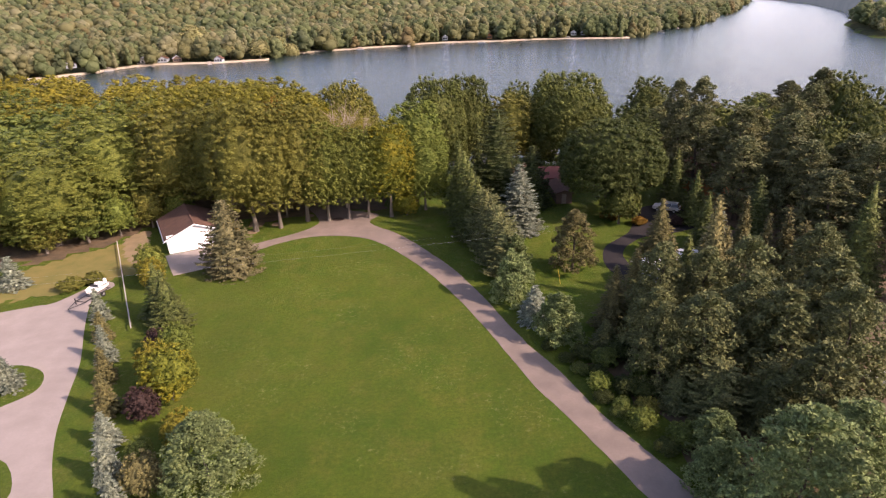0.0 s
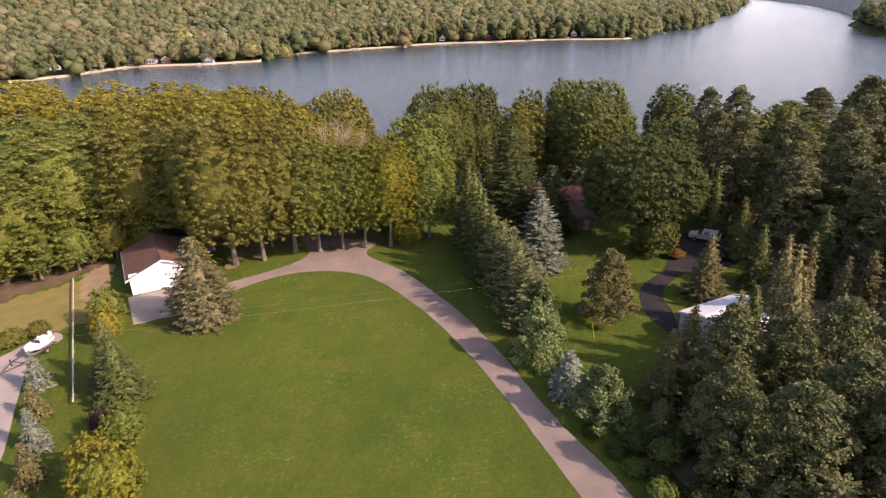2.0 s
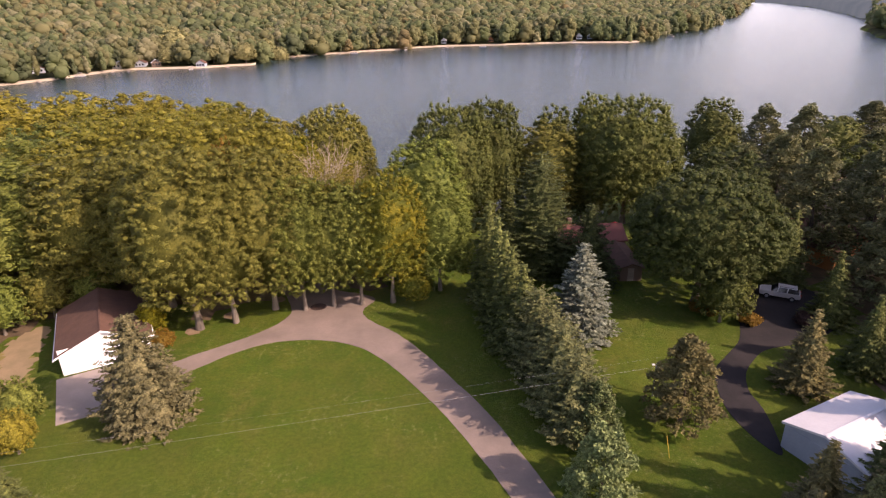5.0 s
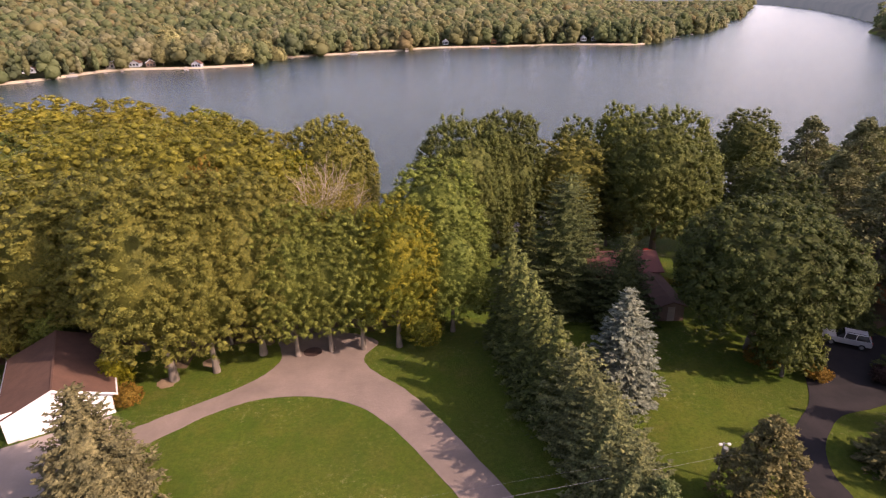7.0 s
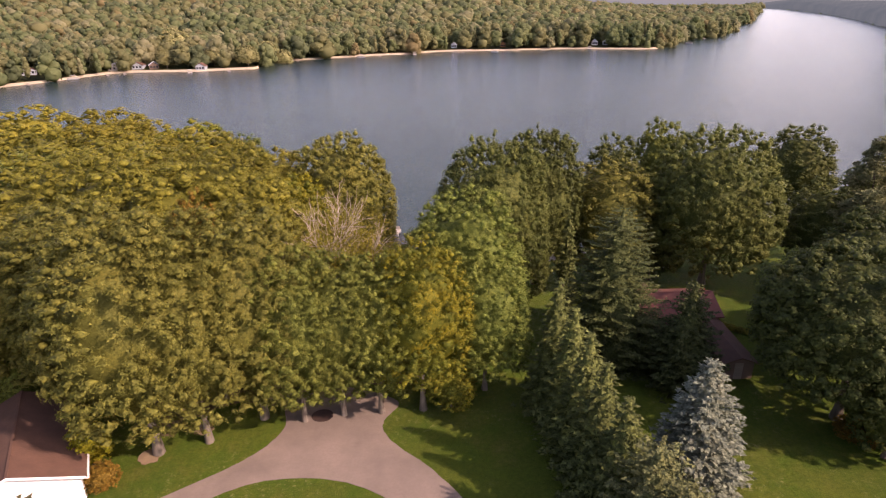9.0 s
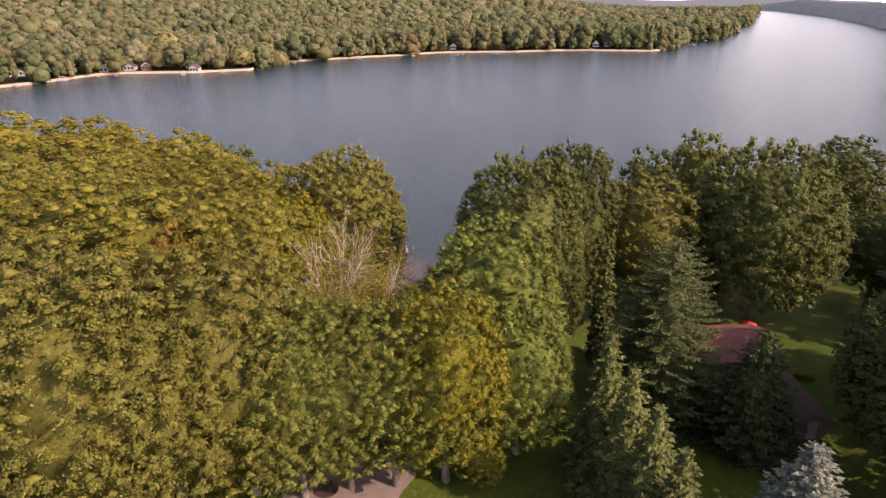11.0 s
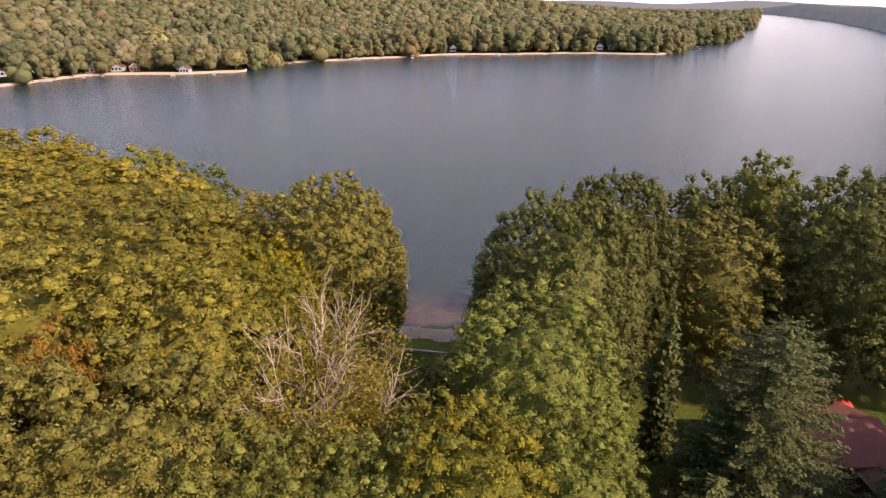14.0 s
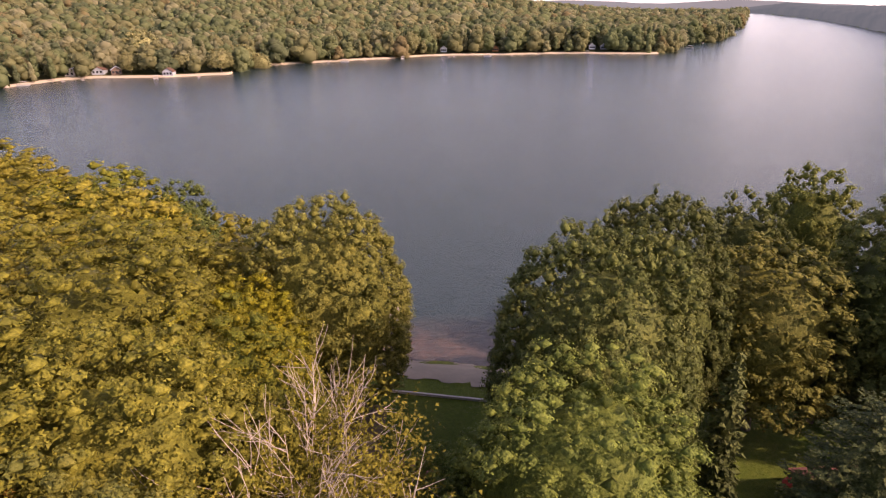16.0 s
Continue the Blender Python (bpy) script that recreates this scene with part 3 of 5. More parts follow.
def spruce_crown(seed, height, radius, base=0.4, levels=26, size=0.5, droop=0.35, power=0.85, full=1.0, dense=8.0):
    """Whorls of drooping boughs, each a fan of needle sprays, on a narrow dark core."""
    rng = np.random.default_rng(seed)
    chunks = []
    for k in range(levels):
        t = (k + rng.uniform(-0.3, 0.3)) / levels
        t = min(max(t, 0.0), 1.0)
        z = base + (height - base) * t
        reach = radius * (1 - t) ** power * rng.uniform(0.85, 1.12) + 0.12
        boughs = max(5, int(round((7 + 9 * (1 - t)) * full)))
        for b in range(boughs):
            if rng.random() < 0.06:
                continue
            ang = 2 * math.pi * (b + rng.uniform(-0.35, 0.35)) / boughs + k * 1.3
            w = np.array([math.cos(ang), math.sin(ang), 0])
            length = reach * rng.uniform(0.72, 1.12)
            m = max(4, int(length * dense))
            s = (np.arange(m) + rng.uniform(0, 1, m)) / m
            s = 0.22 + 0.78 * s
            pos = w * (length * s)[:, None] + np.array([0, 0, z])
            pos[:, 2] -= droop * length * s - 0.22 * length * s ** 3
            side = np.array([-w[1], w[0], 0])
            pos += side * (rng.uniform(-0.3, 0.3, m) * length * 0.45 * (1.1 - 0.5 * s))[:, None]
            nor = np.tile(w * 0.25 + np.array([0, 0, 1.0]), (m, 1))
            nor += side * rng.uniform(-0.5, 0.5, (m, 1))
            quad, f = leaf_cloud(rng, pos, nor, size * (0.75 + 0.35 * (1 - t)), 0.35, 0.6, w)
            chunks.append((quad, f))
    ring, cone = 9, []
    for z, r in ((base, radius * 0.62), (base + (height - base) * 0.5, radius * 0.34), (height * 0.97, 0.05)):
        cone.append(np.stack([np.cos(np.arange(ring) * 2 * math.pi / ring) * r, np.sin(np.arange(ring) * 2 * math.pi / ring) * r, np.full(ring, z)], -1))
    faces = [[j * ring + i, j * ring + (i + 1) % ring, (j + 1) * ring + (i + 1) % ring, (j + 1) * ring + i] for j in range(2) for i in range(ring)]
    chunks.append((np.concatenate(cone), np.array(faces)))
    return crown_mesh("crown", chunks)


def pine_crown(seed, height, radius, base, tufts=70, size=0.40, per=56):
    """Loose shelves of needle tufts, open between, with an uneven top."""
    rng = np.random.default_rng(seed)
    chunks = []
    for k in range(tufts):
        t = (k + 0.5) / tufts
        z = base + (height - base) * t ** 0.9
        prof = radius * (math.sin(min(1.0, 0.25 + 0.9 * (1 - t)) * math.pi * 0.5)) * (1 - 0.28 * t)
        if t > 0.9:
            prof *= 0.5
        ang = k * 2.39996 + rng.uniform(-0.5, 0.5)
        d = prof * math.sqrt(rng.uniform(0.12, 1.0))
        c = np.array([math.cos(ang) * d, math.sin(ang) * d, z + rng.uniform(-0.3, 0.3)])
        r = radius * rng.uniform(0.15, 0.25) * (1.1 - 0.45 * t)
        squash = np.array([1.0, 1.0, 0.7])
        chunks.append((ICO_V * r * 0.42 * squash * rng.uniform(0.5, 1.3, (len(ICO_V), 1)) + c, ICO_F))
        u = rng.normal(0, 1, (per, 3)) + np.array([math.cos(ang) * 0.5, math.sin(ang) * 0.5, 0.4])
        u /= np.linalg.norm(u, axis=1, keepdims=True)
        pos = c + u * squash * (r * rng.uniform(0.7, 1.15, per))[:, None]
        chunks.append(leaf_cloud(rng, pos, np.cross(u, rng.normal(0, 1, (per, 3))) * 0.6 + np.array([0, 0, 0.6]), size, 0.4, 0.42))
    return crown_mesh("crown", chunks)


PROTO = {}


def proto(kind):
    """The crown's and trunk's meshes of a kind, with the height and radius they are built at."""
    if kind not in PROTO:
        PROTO[kind] = {
            "maple": lambda: (18.0, 6.5, broadleaf(1, 18.0, 6.5, 1.8, 480, 20, 0.23, 0.6, 16, 0.12, 0.112), trunk_mesh(1, 12.0, 0.34)),
            "maple_b": lambda: (18.0, 6.0, broadleaf(2, 18.0, 6.0, 2.2, 460, 20, 0.22, 0.7, 14, 0.12, 0.112), trunk_mesh(2, 12.0, 0.32)),
            "maple_c": lambda: (19.0, 5.2, broadleaf(3, 19.0, 5.2, 2.6, 440, 20, 0.22, 0.75, 13, 0.12, 0.114), trunk_mesh(3, 13.0, 0.30)),
            "far_maple": lambda: (18.0, 6.5, broadleaf(9, 18.0, 6.5, 1.8, 200, 8, 0.42, 0.7, 16, 0.14, 0.14), trunk_mesh(1, 12.0, 0.34)),
            "near_maple": lambda: (18.0, 6.4, broadleaf(10, 18.0, 6.4, 2.0, 980, 38, 0.118, 0.62, 22, 0.14, 0.090), trunk_mesh(20, 12.0, 0.32)),
            "near_maple_b": lambda: (18.0, 5.4, broadleaf(12, 18.0, 5.4, 2.4, 860, 38, 0.116, 0.72, 18, 0.14, 0.096), trunk_mesh(21, 12.0, 0.30)),
            "round": lambda: (20.0, 7.2, broadleaf(4, 20.0, 7.2, 1.6, 1450, 27, 0.155, 0.85, 26, 0.10, 0.072, 0.12), trunk_mesh(4, 13.0, 0.42)),
            "oak": lambda: (18.0, 8.4, broadleaf(5, 18.0, 8.4, 2.0, 1300, 26, 0.18, 0.8, 26, 0.11, 0.074, 0.14), trunk_mesh(5, 10.0, 0.40)),
            "near_oak": lambda: (17.0, 8.4, broadleaf(6, 17.0, 8.4, 4.4, 1100, 25, 0.19, 0.8, 24, 0.12, 0.080, 0.16), trunk_mesh(6, 10.0, 0.40)),
            "small": lambda: (6.0, 2.4, broadleaf(7, 6.0, 2.4, 0.3, 200, 14, 0.17, 0.8, 9, 0.2, 0.12), trunk_mesh(7, 3.8, 0.13, 4)),
            "shrub": lambda: (3.2, 1.7, broadleaf(8, 3.2, 1.7, 0.1, 130, 14, 0.14, 0.85, 8, 0.2, 0.14), trunk_mesh(8, 1.8, 0.07, 4, 0.1)),
            "spruce": lambda: (12.0, 2.9, spruce_crown(1, 12.0, 2.9, size=0.32, dense=13.0), trunk_mesh(11, 11.0, 0.2, 0)),
            "spruce_b": lambda: (12.0, 2.5, spruce_crown(2, 12.0, 2.5, 0.3, 28, 0.31, 0.45, dense=13.0), trunk_mesh(12, 11.0, 0.2, 0)),
            "blue": lambda: (12.0, 3.0, spruce_crown(3, 12.0, 3.0, 0.15, 34, 0.27, 0.2, 0.62, 1.3, 17.0), trunk_mesh(13, 11.0, 0.2, 0)),
            "blue_small": lambda: (5.0, 1.5, spruce_crown(4, 5.0, 1.5, 0.1, 18, 0.34, 0.2, 0.75, 1.1), trunk_mesh(14, 4.5, 0.1, 0)),
            "wide_spruce": lambda: (11.0, 4.2, spruce_crown(6, 11.0, 4.2, 0.2, 28, 0.30, 0.25, 0.55, 1.15, 15.0), trunk_mesh(22, 10.0, 0.2, 0)),
            "layered": lambda: (18.0, 5.2, spruce_crown(7, 18.0, 5.2, 0.6, 30, 0.21, 0.16, 0.42, 1.25, 26.0), trunk_mesh(23, 17.0, 0.26, 0)),
            "column": lambda: (10.0, 1.5, spruce_crown(5, 10.0, 1.5, 0.2, 30, 0.42, 0.3, 0.6), trunk_mesh(15, 9.0, 0.15, 0)),
            "pine": lambda: (12.0, 3.6, pine_crown(1, 12.0, 3.6, 0.9, 120, 0.40, 48), trunk_mesh(16, 11.0, 0.2, 0)),
            "pine_b": lambda: (11.0, 3.8, spruce_crown(9, 11.0, 3.8, 0.5, 22, 0.32, 0.0, 0.38, 0.9, 12.0), trunk_mesh(17, 10.0, 0.2, 0)),
            "tall_pine": lambda: (20.0, 4.4, pine_crown(3, 20.0, 4.4, 3.0, 140, 0.44, 48), trunk_mesh(18, 18.5, 0.3, 0)),
            "plume_pine": lambda: (12.5, 4.4, pine_crown(5, 12.5, 4.4, 0.4, 190, 0.31, 46), trunk_mesh(24, 11.5, 0.22, 0)),
            "bush_pine": lambda: (6.5, 3.0, pine_crown(4, 6.5, 3.0, 0.2, 120, 0.30), trunk_mesh(19, 5.5, 0.14, 0)),
        }[kind]()
    return PROTO[kind]


TREE_RNG = random.Random(5)


def tree(kind, x, y, height, material, label, radius=None, bark=BARK, name="tree", category="tree", group=""):
    h0, r0, crown, trunk = proto(kind)
    z = float(rise(x, y))
    up, wide = height / h0, (radius or r0 * height / h0) / r0
    root = new(name)
    root.matrix_world = pose(x, y, z, 0, 0, TREE_RNG.uniform(0, 360)) @ Matrix.Diagonal((wide, wide, up, 1))
    for piece, me in [*trunk, ("crown", crown)]:
        mat = material if piece == "crown" else bark
        ob = new(piece, me)
        ob.parent = root
        ob.material_slots[0].link = "OBJECT"
        ob.material_slots[0].material = mat
    return tagged(root, label, category, group)
# lakeside broadleaf trees, one by one
GREENS = "tall maple with a full crown of {} leaves"
for kind, x, y, h, r, mat, word in (
    ("round", -1.0, 123.4, 22.2, 7.2, DEEP, "deep green"), ("round", 5.8, 131.6, 21.4, 6.6, DEEP, "deep green"),
    ("maple", 15.8, 131.5, 17.6, 6.6, OLIVE, "dull olive"), ("maple_b", 22.0, 132.0, 9.0, 4.0, DEEP, "deep green"), ("maple_b", 18.5, 141.5, 18.5, 5.0, DEEP, "dark green"),
    ("maple_c", 26.2, 143.8, 20.0, 4.6, LIME, "light green"), ("oak", 28.8, 130.4, 21.2, 9.0, DEEP, "dark green"),
    ("near_maple", -5.0, 112.4, 19.4, 6.6, BRIGHT, "bright green"), ("near_maple_b", -11.4, 114.6, 12.6, 4.0, BRIGHT, "green"), ("near_maple_b", -9.2, 104.0, 17.8, 5.2, TURNING, "bright yellow-green"),
    ("small", -6.4, 104.4, 4.6, 2.7, TURNING, "yellowing green"), ("near_maple", -3.0, 107.0, 14.4, 4.8, BRIGHT, "green"), ("near_maple_b", -13.2, 103.6, 16.6, 4.6, LIME, "fresh yellow-green"),
    ("round", -20.3, 135.6, 20.4, 7.4, OLIVE, "olive-brown"), ("near_maple_b", -25.0, 129.0, 17.0, 4.8, GOLD, "golden"),
    ("near_oak", 29.4, 101.2, 16.8, 9.2, OAK_GREEN, "dark green"), ("small", 30.2, 96.0, 8.6, 3.4, DEEP, "deep green"), ("maple_b", 35.6, 109.6, 17.6, 6.2, OAK_GREEN, "dark green"),
    ("maple_b", 53.5, 154.0, 17.0, 6.4, DEEP, "dark green"), ("maple_b", 44.5, 132.0, 14.0, 5.2, DEEP, "dark green"),
):
    tree(kind, x, y, h, mat, GREENS.format(word), r)

# the wood behind the garage
WOOD_TREES = [
    (-57.4, 153.8, 20.6, 7.5, YELLOW), (-41.5, 142.4, 20.4, 7.5, YELLOW), (-46.5, 151.0, 19.6, 7, TURNING), (-40.5, 157.0, 17, 4, GREEN), (-71, 152, 20, 7.5, AMBER),
    (-66, 164, 20, 7.5, YELLOW), (-85, 172, 20, 8, YELLOW), (-112, 180, 20, 9, YELLOW), (-108, 156, 19, 8, GREEN), (-77, 143.5, 17.5, 7, GREEN), (-87, 138, 17.5, 7.5, GREEN),
    (-81, 116, 16.5, 7.5, GREEN), (-92, 120, 17, 8, GREEN), (-52, 116.5, 22, 7.4, AMBER), (-48, 140.4, 19.5, 7, YELLOW), (-33, 131, 20.0, 7, AMBER),
    (-53, 127.3, 21.5, 8, AMBER), (-34.5, 111.0, 23.6, 7.0, AMBER), (-32.5, 121.5, 23.2, 7.2, AMBER), (-41, 128, 21.5, 7, YELLOW), (-24.4, 120.5, 19.0, 5.2, TURNING),
    (-62, 135, 19, 7.5, LIME), (-65, 119, 20, 7.5, LIME), (-73, 128, 18, 7.5, AMBER), (-60, 108.0, 19, 7.5, LIME), (-71, 105, 17.0, 7.5, LIME), (-76, 93, 16.0, 7.0, LIME),
    (-65, 95.0, 16.0, 7.6, LIME), (-84, 101, 16.5, 7.5, LIME), (-90, 108, 17, 7.5, LIME), (-98, 133, 18, 8, GREEN), (-100, 146, 18, 8, AMBER), (-95, 160, 19, 8, YELLOW),
    (-47.0, 107.0, 20.5, 6.6, OLIVE), (-43.0, 116.5, 23.4, 7, AMBER), (-38.4, 105.0, 21.6, 6.0, OLIVE), (-28.6, 100.0, 21.4, 5.0, OLIVE), (-32.6, 98.6, 22.6, 5.8, OLIVE),
    (-24.4, 103.2, 21.4, 5.6, OLIVE), (-26.0, 111.6, 22.0, 6.0, AMBER), (-38.5, 135.5, 19, 7, TURNING), (-30.0, 140, 17.4, 5.5, YELLOW), (-54, 143, 20, 7, YELLOW), (-80, 155, 19, 8, YELLOW),
    (-126, 172, 19, 8, AMBER), (-118, 196, 18, 8, YELLOW), (-140, 205, 18, 8, YELLOW), (-48.5, 133.5, 20.5, 7, AMBER),
    (-20.4, 102.6, 18.0, 4.2, LIME), (-21.4, 113.6, 17.5, 4.4, AMBER), (-16.8, 103.4, 17.0, 3.9, LIME), (-28.7, 105.6, 21.6, 2.4, RUST),
]
TINT = {YELLOW.name: "yellow-green", OLIVE.name: "olive and tan", AMBER.name: "amber and olive", GREEN.name: "green", LIME.name: "fresh yellow-green", BRIGHT.name: "bright green", RUST.name: "rusty orange", TURNING.name: "yellowing green"}
KINDS = ("maple", "maple_b", "maple_c")
NEAR_KINDS = ("near_maple", "near_maple_b")
for i, (x, y, h, r, mat) in enumerate(WOOD_TREES):
    kind = "far_maple" if x < -68 else NEAR_KINDS[i % 2] if x > -45 and y < 135 else KINDS[i % 3]
    tree(kind, x, y, h, mat, "wood tree with a rounded crown of " + TINT[mat.name] + " leaves", r * 1.22, group="trees of the lakeside wood")

# low growth along the wood's front
for i, (x, y, h, r) in enumerate(((-76, 91, 8, 4.0), (-70.5, 94, 8.5, 4.0), (-65, 91.5, 8, 3.8), (-60.5, 96, 8.5, 3.8), (-56.4, 98.8, 8, 3.4), (-52.4, 102.6, 8, 3.4), (-82, 90, 8, 4.2), (-48, 104.5, 7, 3.0))):
    mat = (GREEN, BRIGHT, OLIVE)[i % 3]
    tree("small", x, y, h, mat, "low tree before the wood with " + TINT[mat.name] + " leaves", r, group="low trees of the wood's front")

# conifers east of the drive
for kind, x, y, h, r, mat, label in (
    ("spruce_b", 3.4, 104.0, 14.0, 3.4, SPRUCE, "dark green spruce with drooping boughs"), ("spruce", 5.0, 93.5, 12.0, 3.7, SPRUCE, "dark green spruce beside the lawn"),
    ("spruce", 4.2, 100.8, 12.8, 3.7, SPRUCE, "dark green spruce in a row"), ("spruce", 4.7, 97.2, 12.4, 3.8, SPRUCE, "dark green spruce in a row"), ("spruce", 5.8, 90.4, 11.2, 3.6, SPRUCE, "dark green spruce in a row"), ("pine_b", 8.0, 80.5, 9.6, 3.7, PINE, "bushy green pine beside the drive"),
    ("pine_b", 6.8, 86.8, 10.2, 3.7, PINE, "bushy green pine beside the drive"), ("pine_b", 7.4, 83.6, 9.6, 3.5, PINE, "bushy green pine beside the drive"), ("pine_b", 8.6, 76.8, 8.8, 3.4, PINE, "bushy green pine beside the drive"), ("bush_pine", 8.9, 69.6, 6.4, 2.9, PINE_PALE, "pale green bushy pine beside the drive"),
    ("blue_small", 10.8, 63.6, 5.0, 2.0, BLUE, "small blue spruce beside the drive"), ("bush_pine", 12.8, 59.5, 5.6, 2.8, PINE_PALE, "pale green bushy pine beside the drive"),
    ("bush_pine", 9.9, 75.5, 6.4, 2.4, PINE_PALE, "pale green bushy pine beside the drive"),
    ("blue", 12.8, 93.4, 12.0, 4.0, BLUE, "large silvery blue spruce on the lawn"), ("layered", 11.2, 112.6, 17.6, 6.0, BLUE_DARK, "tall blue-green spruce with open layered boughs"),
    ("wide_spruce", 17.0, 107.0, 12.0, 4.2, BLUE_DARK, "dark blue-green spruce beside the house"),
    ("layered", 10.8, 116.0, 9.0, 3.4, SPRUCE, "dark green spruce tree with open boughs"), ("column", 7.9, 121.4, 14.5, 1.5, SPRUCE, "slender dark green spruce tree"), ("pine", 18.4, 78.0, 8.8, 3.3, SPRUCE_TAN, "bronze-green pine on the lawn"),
    ("tall_pine", 54.6, 137.6, 17.8, 4.6, PINE_TALL, "tall ragged pine with open boughs"), ("tall_pine", 54.7, 125.8, 19.6, 5.0, PINE_TALL, "tall ragged pine with open boughs"), ("tall_pine", 48.6, 120.0, 16.6, 5.0, PINE_TALL, "tall ragged pine with open boughs"),
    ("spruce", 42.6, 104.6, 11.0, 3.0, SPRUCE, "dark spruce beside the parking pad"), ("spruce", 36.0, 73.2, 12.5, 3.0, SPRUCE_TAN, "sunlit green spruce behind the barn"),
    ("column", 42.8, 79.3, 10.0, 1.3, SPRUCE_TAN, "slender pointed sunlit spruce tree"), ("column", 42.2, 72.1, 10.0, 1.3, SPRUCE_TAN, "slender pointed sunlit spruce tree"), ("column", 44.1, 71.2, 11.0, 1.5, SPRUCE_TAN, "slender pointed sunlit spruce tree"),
    # the blue spruce's deep shade is put into its darker needle colour
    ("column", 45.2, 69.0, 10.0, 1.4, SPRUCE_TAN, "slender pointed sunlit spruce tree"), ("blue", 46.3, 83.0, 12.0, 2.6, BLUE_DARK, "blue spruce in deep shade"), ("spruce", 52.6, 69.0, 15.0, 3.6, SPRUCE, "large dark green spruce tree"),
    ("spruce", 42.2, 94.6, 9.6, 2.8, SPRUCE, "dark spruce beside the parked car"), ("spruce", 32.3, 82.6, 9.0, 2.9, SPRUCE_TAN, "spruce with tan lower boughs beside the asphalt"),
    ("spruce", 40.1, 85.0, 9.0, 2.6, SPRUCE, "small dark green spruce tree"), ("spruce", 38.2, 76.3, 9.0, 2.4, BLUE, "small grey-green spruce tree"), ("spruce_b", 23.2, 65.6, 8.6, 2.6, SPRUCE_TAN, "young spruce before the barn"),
    ("plume_pine", 21.8, 54.3, 8.4, 3.6, PINE, "dense green pine in a close stand"), ("plume_pine", 24.0, 59.5, 11.2, 4.0, PINE, "dense green pine in a close stand"), ("plume_pine", 28.2, 58.2, 11.0, 3.9, PINE, "dense green pine in a close stand"),
    ("plume_pine", 30.4, 52.0, 10.8, 4.4, PINE, "dense green pine in a close stand"), ("plume_pine", 33.0, 58.5, 12.0, 4.2, PINE, "dense green pine in a close stand"), ("spruce_b", 17.8, 57.8, 3.4, 1.8, PINE, "dark pine at the wood's edge"),
    ("pine", 31.1, 47.8, 11.4, 4.0, PINE, "dense green pine in a close stand"), ("plume_pine", 36.0, 46.0, 12.2, 4.4, PINE, "dense green pine in a close stand"), ("plume_pine", 24.6, 49.2, 10.4, 4.2, PINE, "dense green pine in a close stand"),
    ("plume_pine", 21.0, 50.0, 9.0, 3.2, PINE, "dense green pine in a close stand"), ("pine", 39.0, 53.5, 11.8, 4.4, PINE, "dense green pine in a close stand"), ("plume_pine", 42.0, 61.0, 12.0, 4.4, PINE, "dense green pine in a close stand"),
    ("plume_pine", 23.8, 31.0, 11.3, 4.9, PINE_PALE, "pale green bushy pine tree"), ("bush_pine", 22.4, 40.0, 4.2, 2.4, PINE_PALE, "pale green bushy pine tree"), ("plume_pine", 29.8, 34.5, 9.0, 3.8, PINE_PALE, "pale green bushy pine tree"),
    # the 20 m pine is out of view, added for its shadow on the lawn
    ("bush_pine", 20.8, 36.0, 4.6, 2.4, PINE_PALE, "pale green bushy pine tree"), ("pine", 28.4, 24.3, 20.0, 3.6, PINE, "tall green pine out of view, added to shade the lawn"), ("pine_b", 24.5, 44.6, 6.5, 3.4, PINE, "low dark pine under taller ones"), ("pine_b", 28.5, 43.4, 7.0, 3.4, PINE, "low dark pine under taller ones"), ("spruce_b", 21.6, 46.6, 4.2, 2.0, PINE, "young pine at the wood's edge"), ("spruce_b", 19.6, 61.5, 8.4, 2.6, SPRUCE_TAN, "bronze-green spruce before the barn"),
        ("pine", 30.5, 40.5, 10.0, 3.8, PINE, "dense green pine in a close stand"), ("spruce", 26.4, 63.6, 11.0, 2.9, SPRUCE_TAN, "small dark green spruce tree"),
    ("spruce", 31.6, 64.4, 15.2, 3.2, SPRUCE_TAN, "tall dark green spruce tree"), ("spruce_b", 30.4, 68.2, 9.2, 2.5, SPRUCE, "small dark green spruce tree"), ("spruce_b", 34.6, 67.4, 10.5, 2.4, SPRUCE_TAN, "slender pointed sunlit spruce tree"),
):
    tree(kind, x, y, h, mat, label, r, DARK_BARK, "conifer", "conifer")

for x, y, h, r, mat in ((15.0, 49.6, 2.1, 1.2, BRIGHT), (17.4, 43.9, 2.0, 1.5, BRIGHT), (16.4, 46.6, 1.3, 0.9, GREEN), (19.5, 51.0, 3.0, 1.2, GREEN), (20.4, 41.6, 2.2, 1.6, GREEN), (18.6, 46.0, 1.6, 1.2, OLIVE),
                        (11.2, 67.0, 1.6, 1.0, GREEN), (8.4, 77.0, 1.4, 1.0, GREEN), (16.6, 53.6, 2.4, 1.5, GREEN), (14.8, 55.4, 1.8, 1.3, OAK_GREEN), (17.6, 49.0, 2.0, 1.5, OAK_GREEN), (18.6, 55.2, 2.2, 1.6, OAK_GREEN), (15.6, 52.0, 1.4, 1.1, OAK_GREEN), (19.0, 48.4, 2.0, 1.5, OAK_GREEN),
                        (12.9, 54.9, 1.0, 1.0, OAK_GREEN), (13.9, 52.6, 1.2, 1.1, GREEN), (15.0, 47.9, 1.1, 1.1, OAK_GREEN), (15.9, 45.6, 1.0, 1.0, GREEN), (18.6, 40.6, 1.2, 1.2, OAK_GREEN), (11.5, 57.4, 1.0, 1.0, OAK_GREEN)):
    tree("shrub", x, y, h, mat, "low leafy shrub beside the gravel drive", r, BARK, "shrub", "shrub")

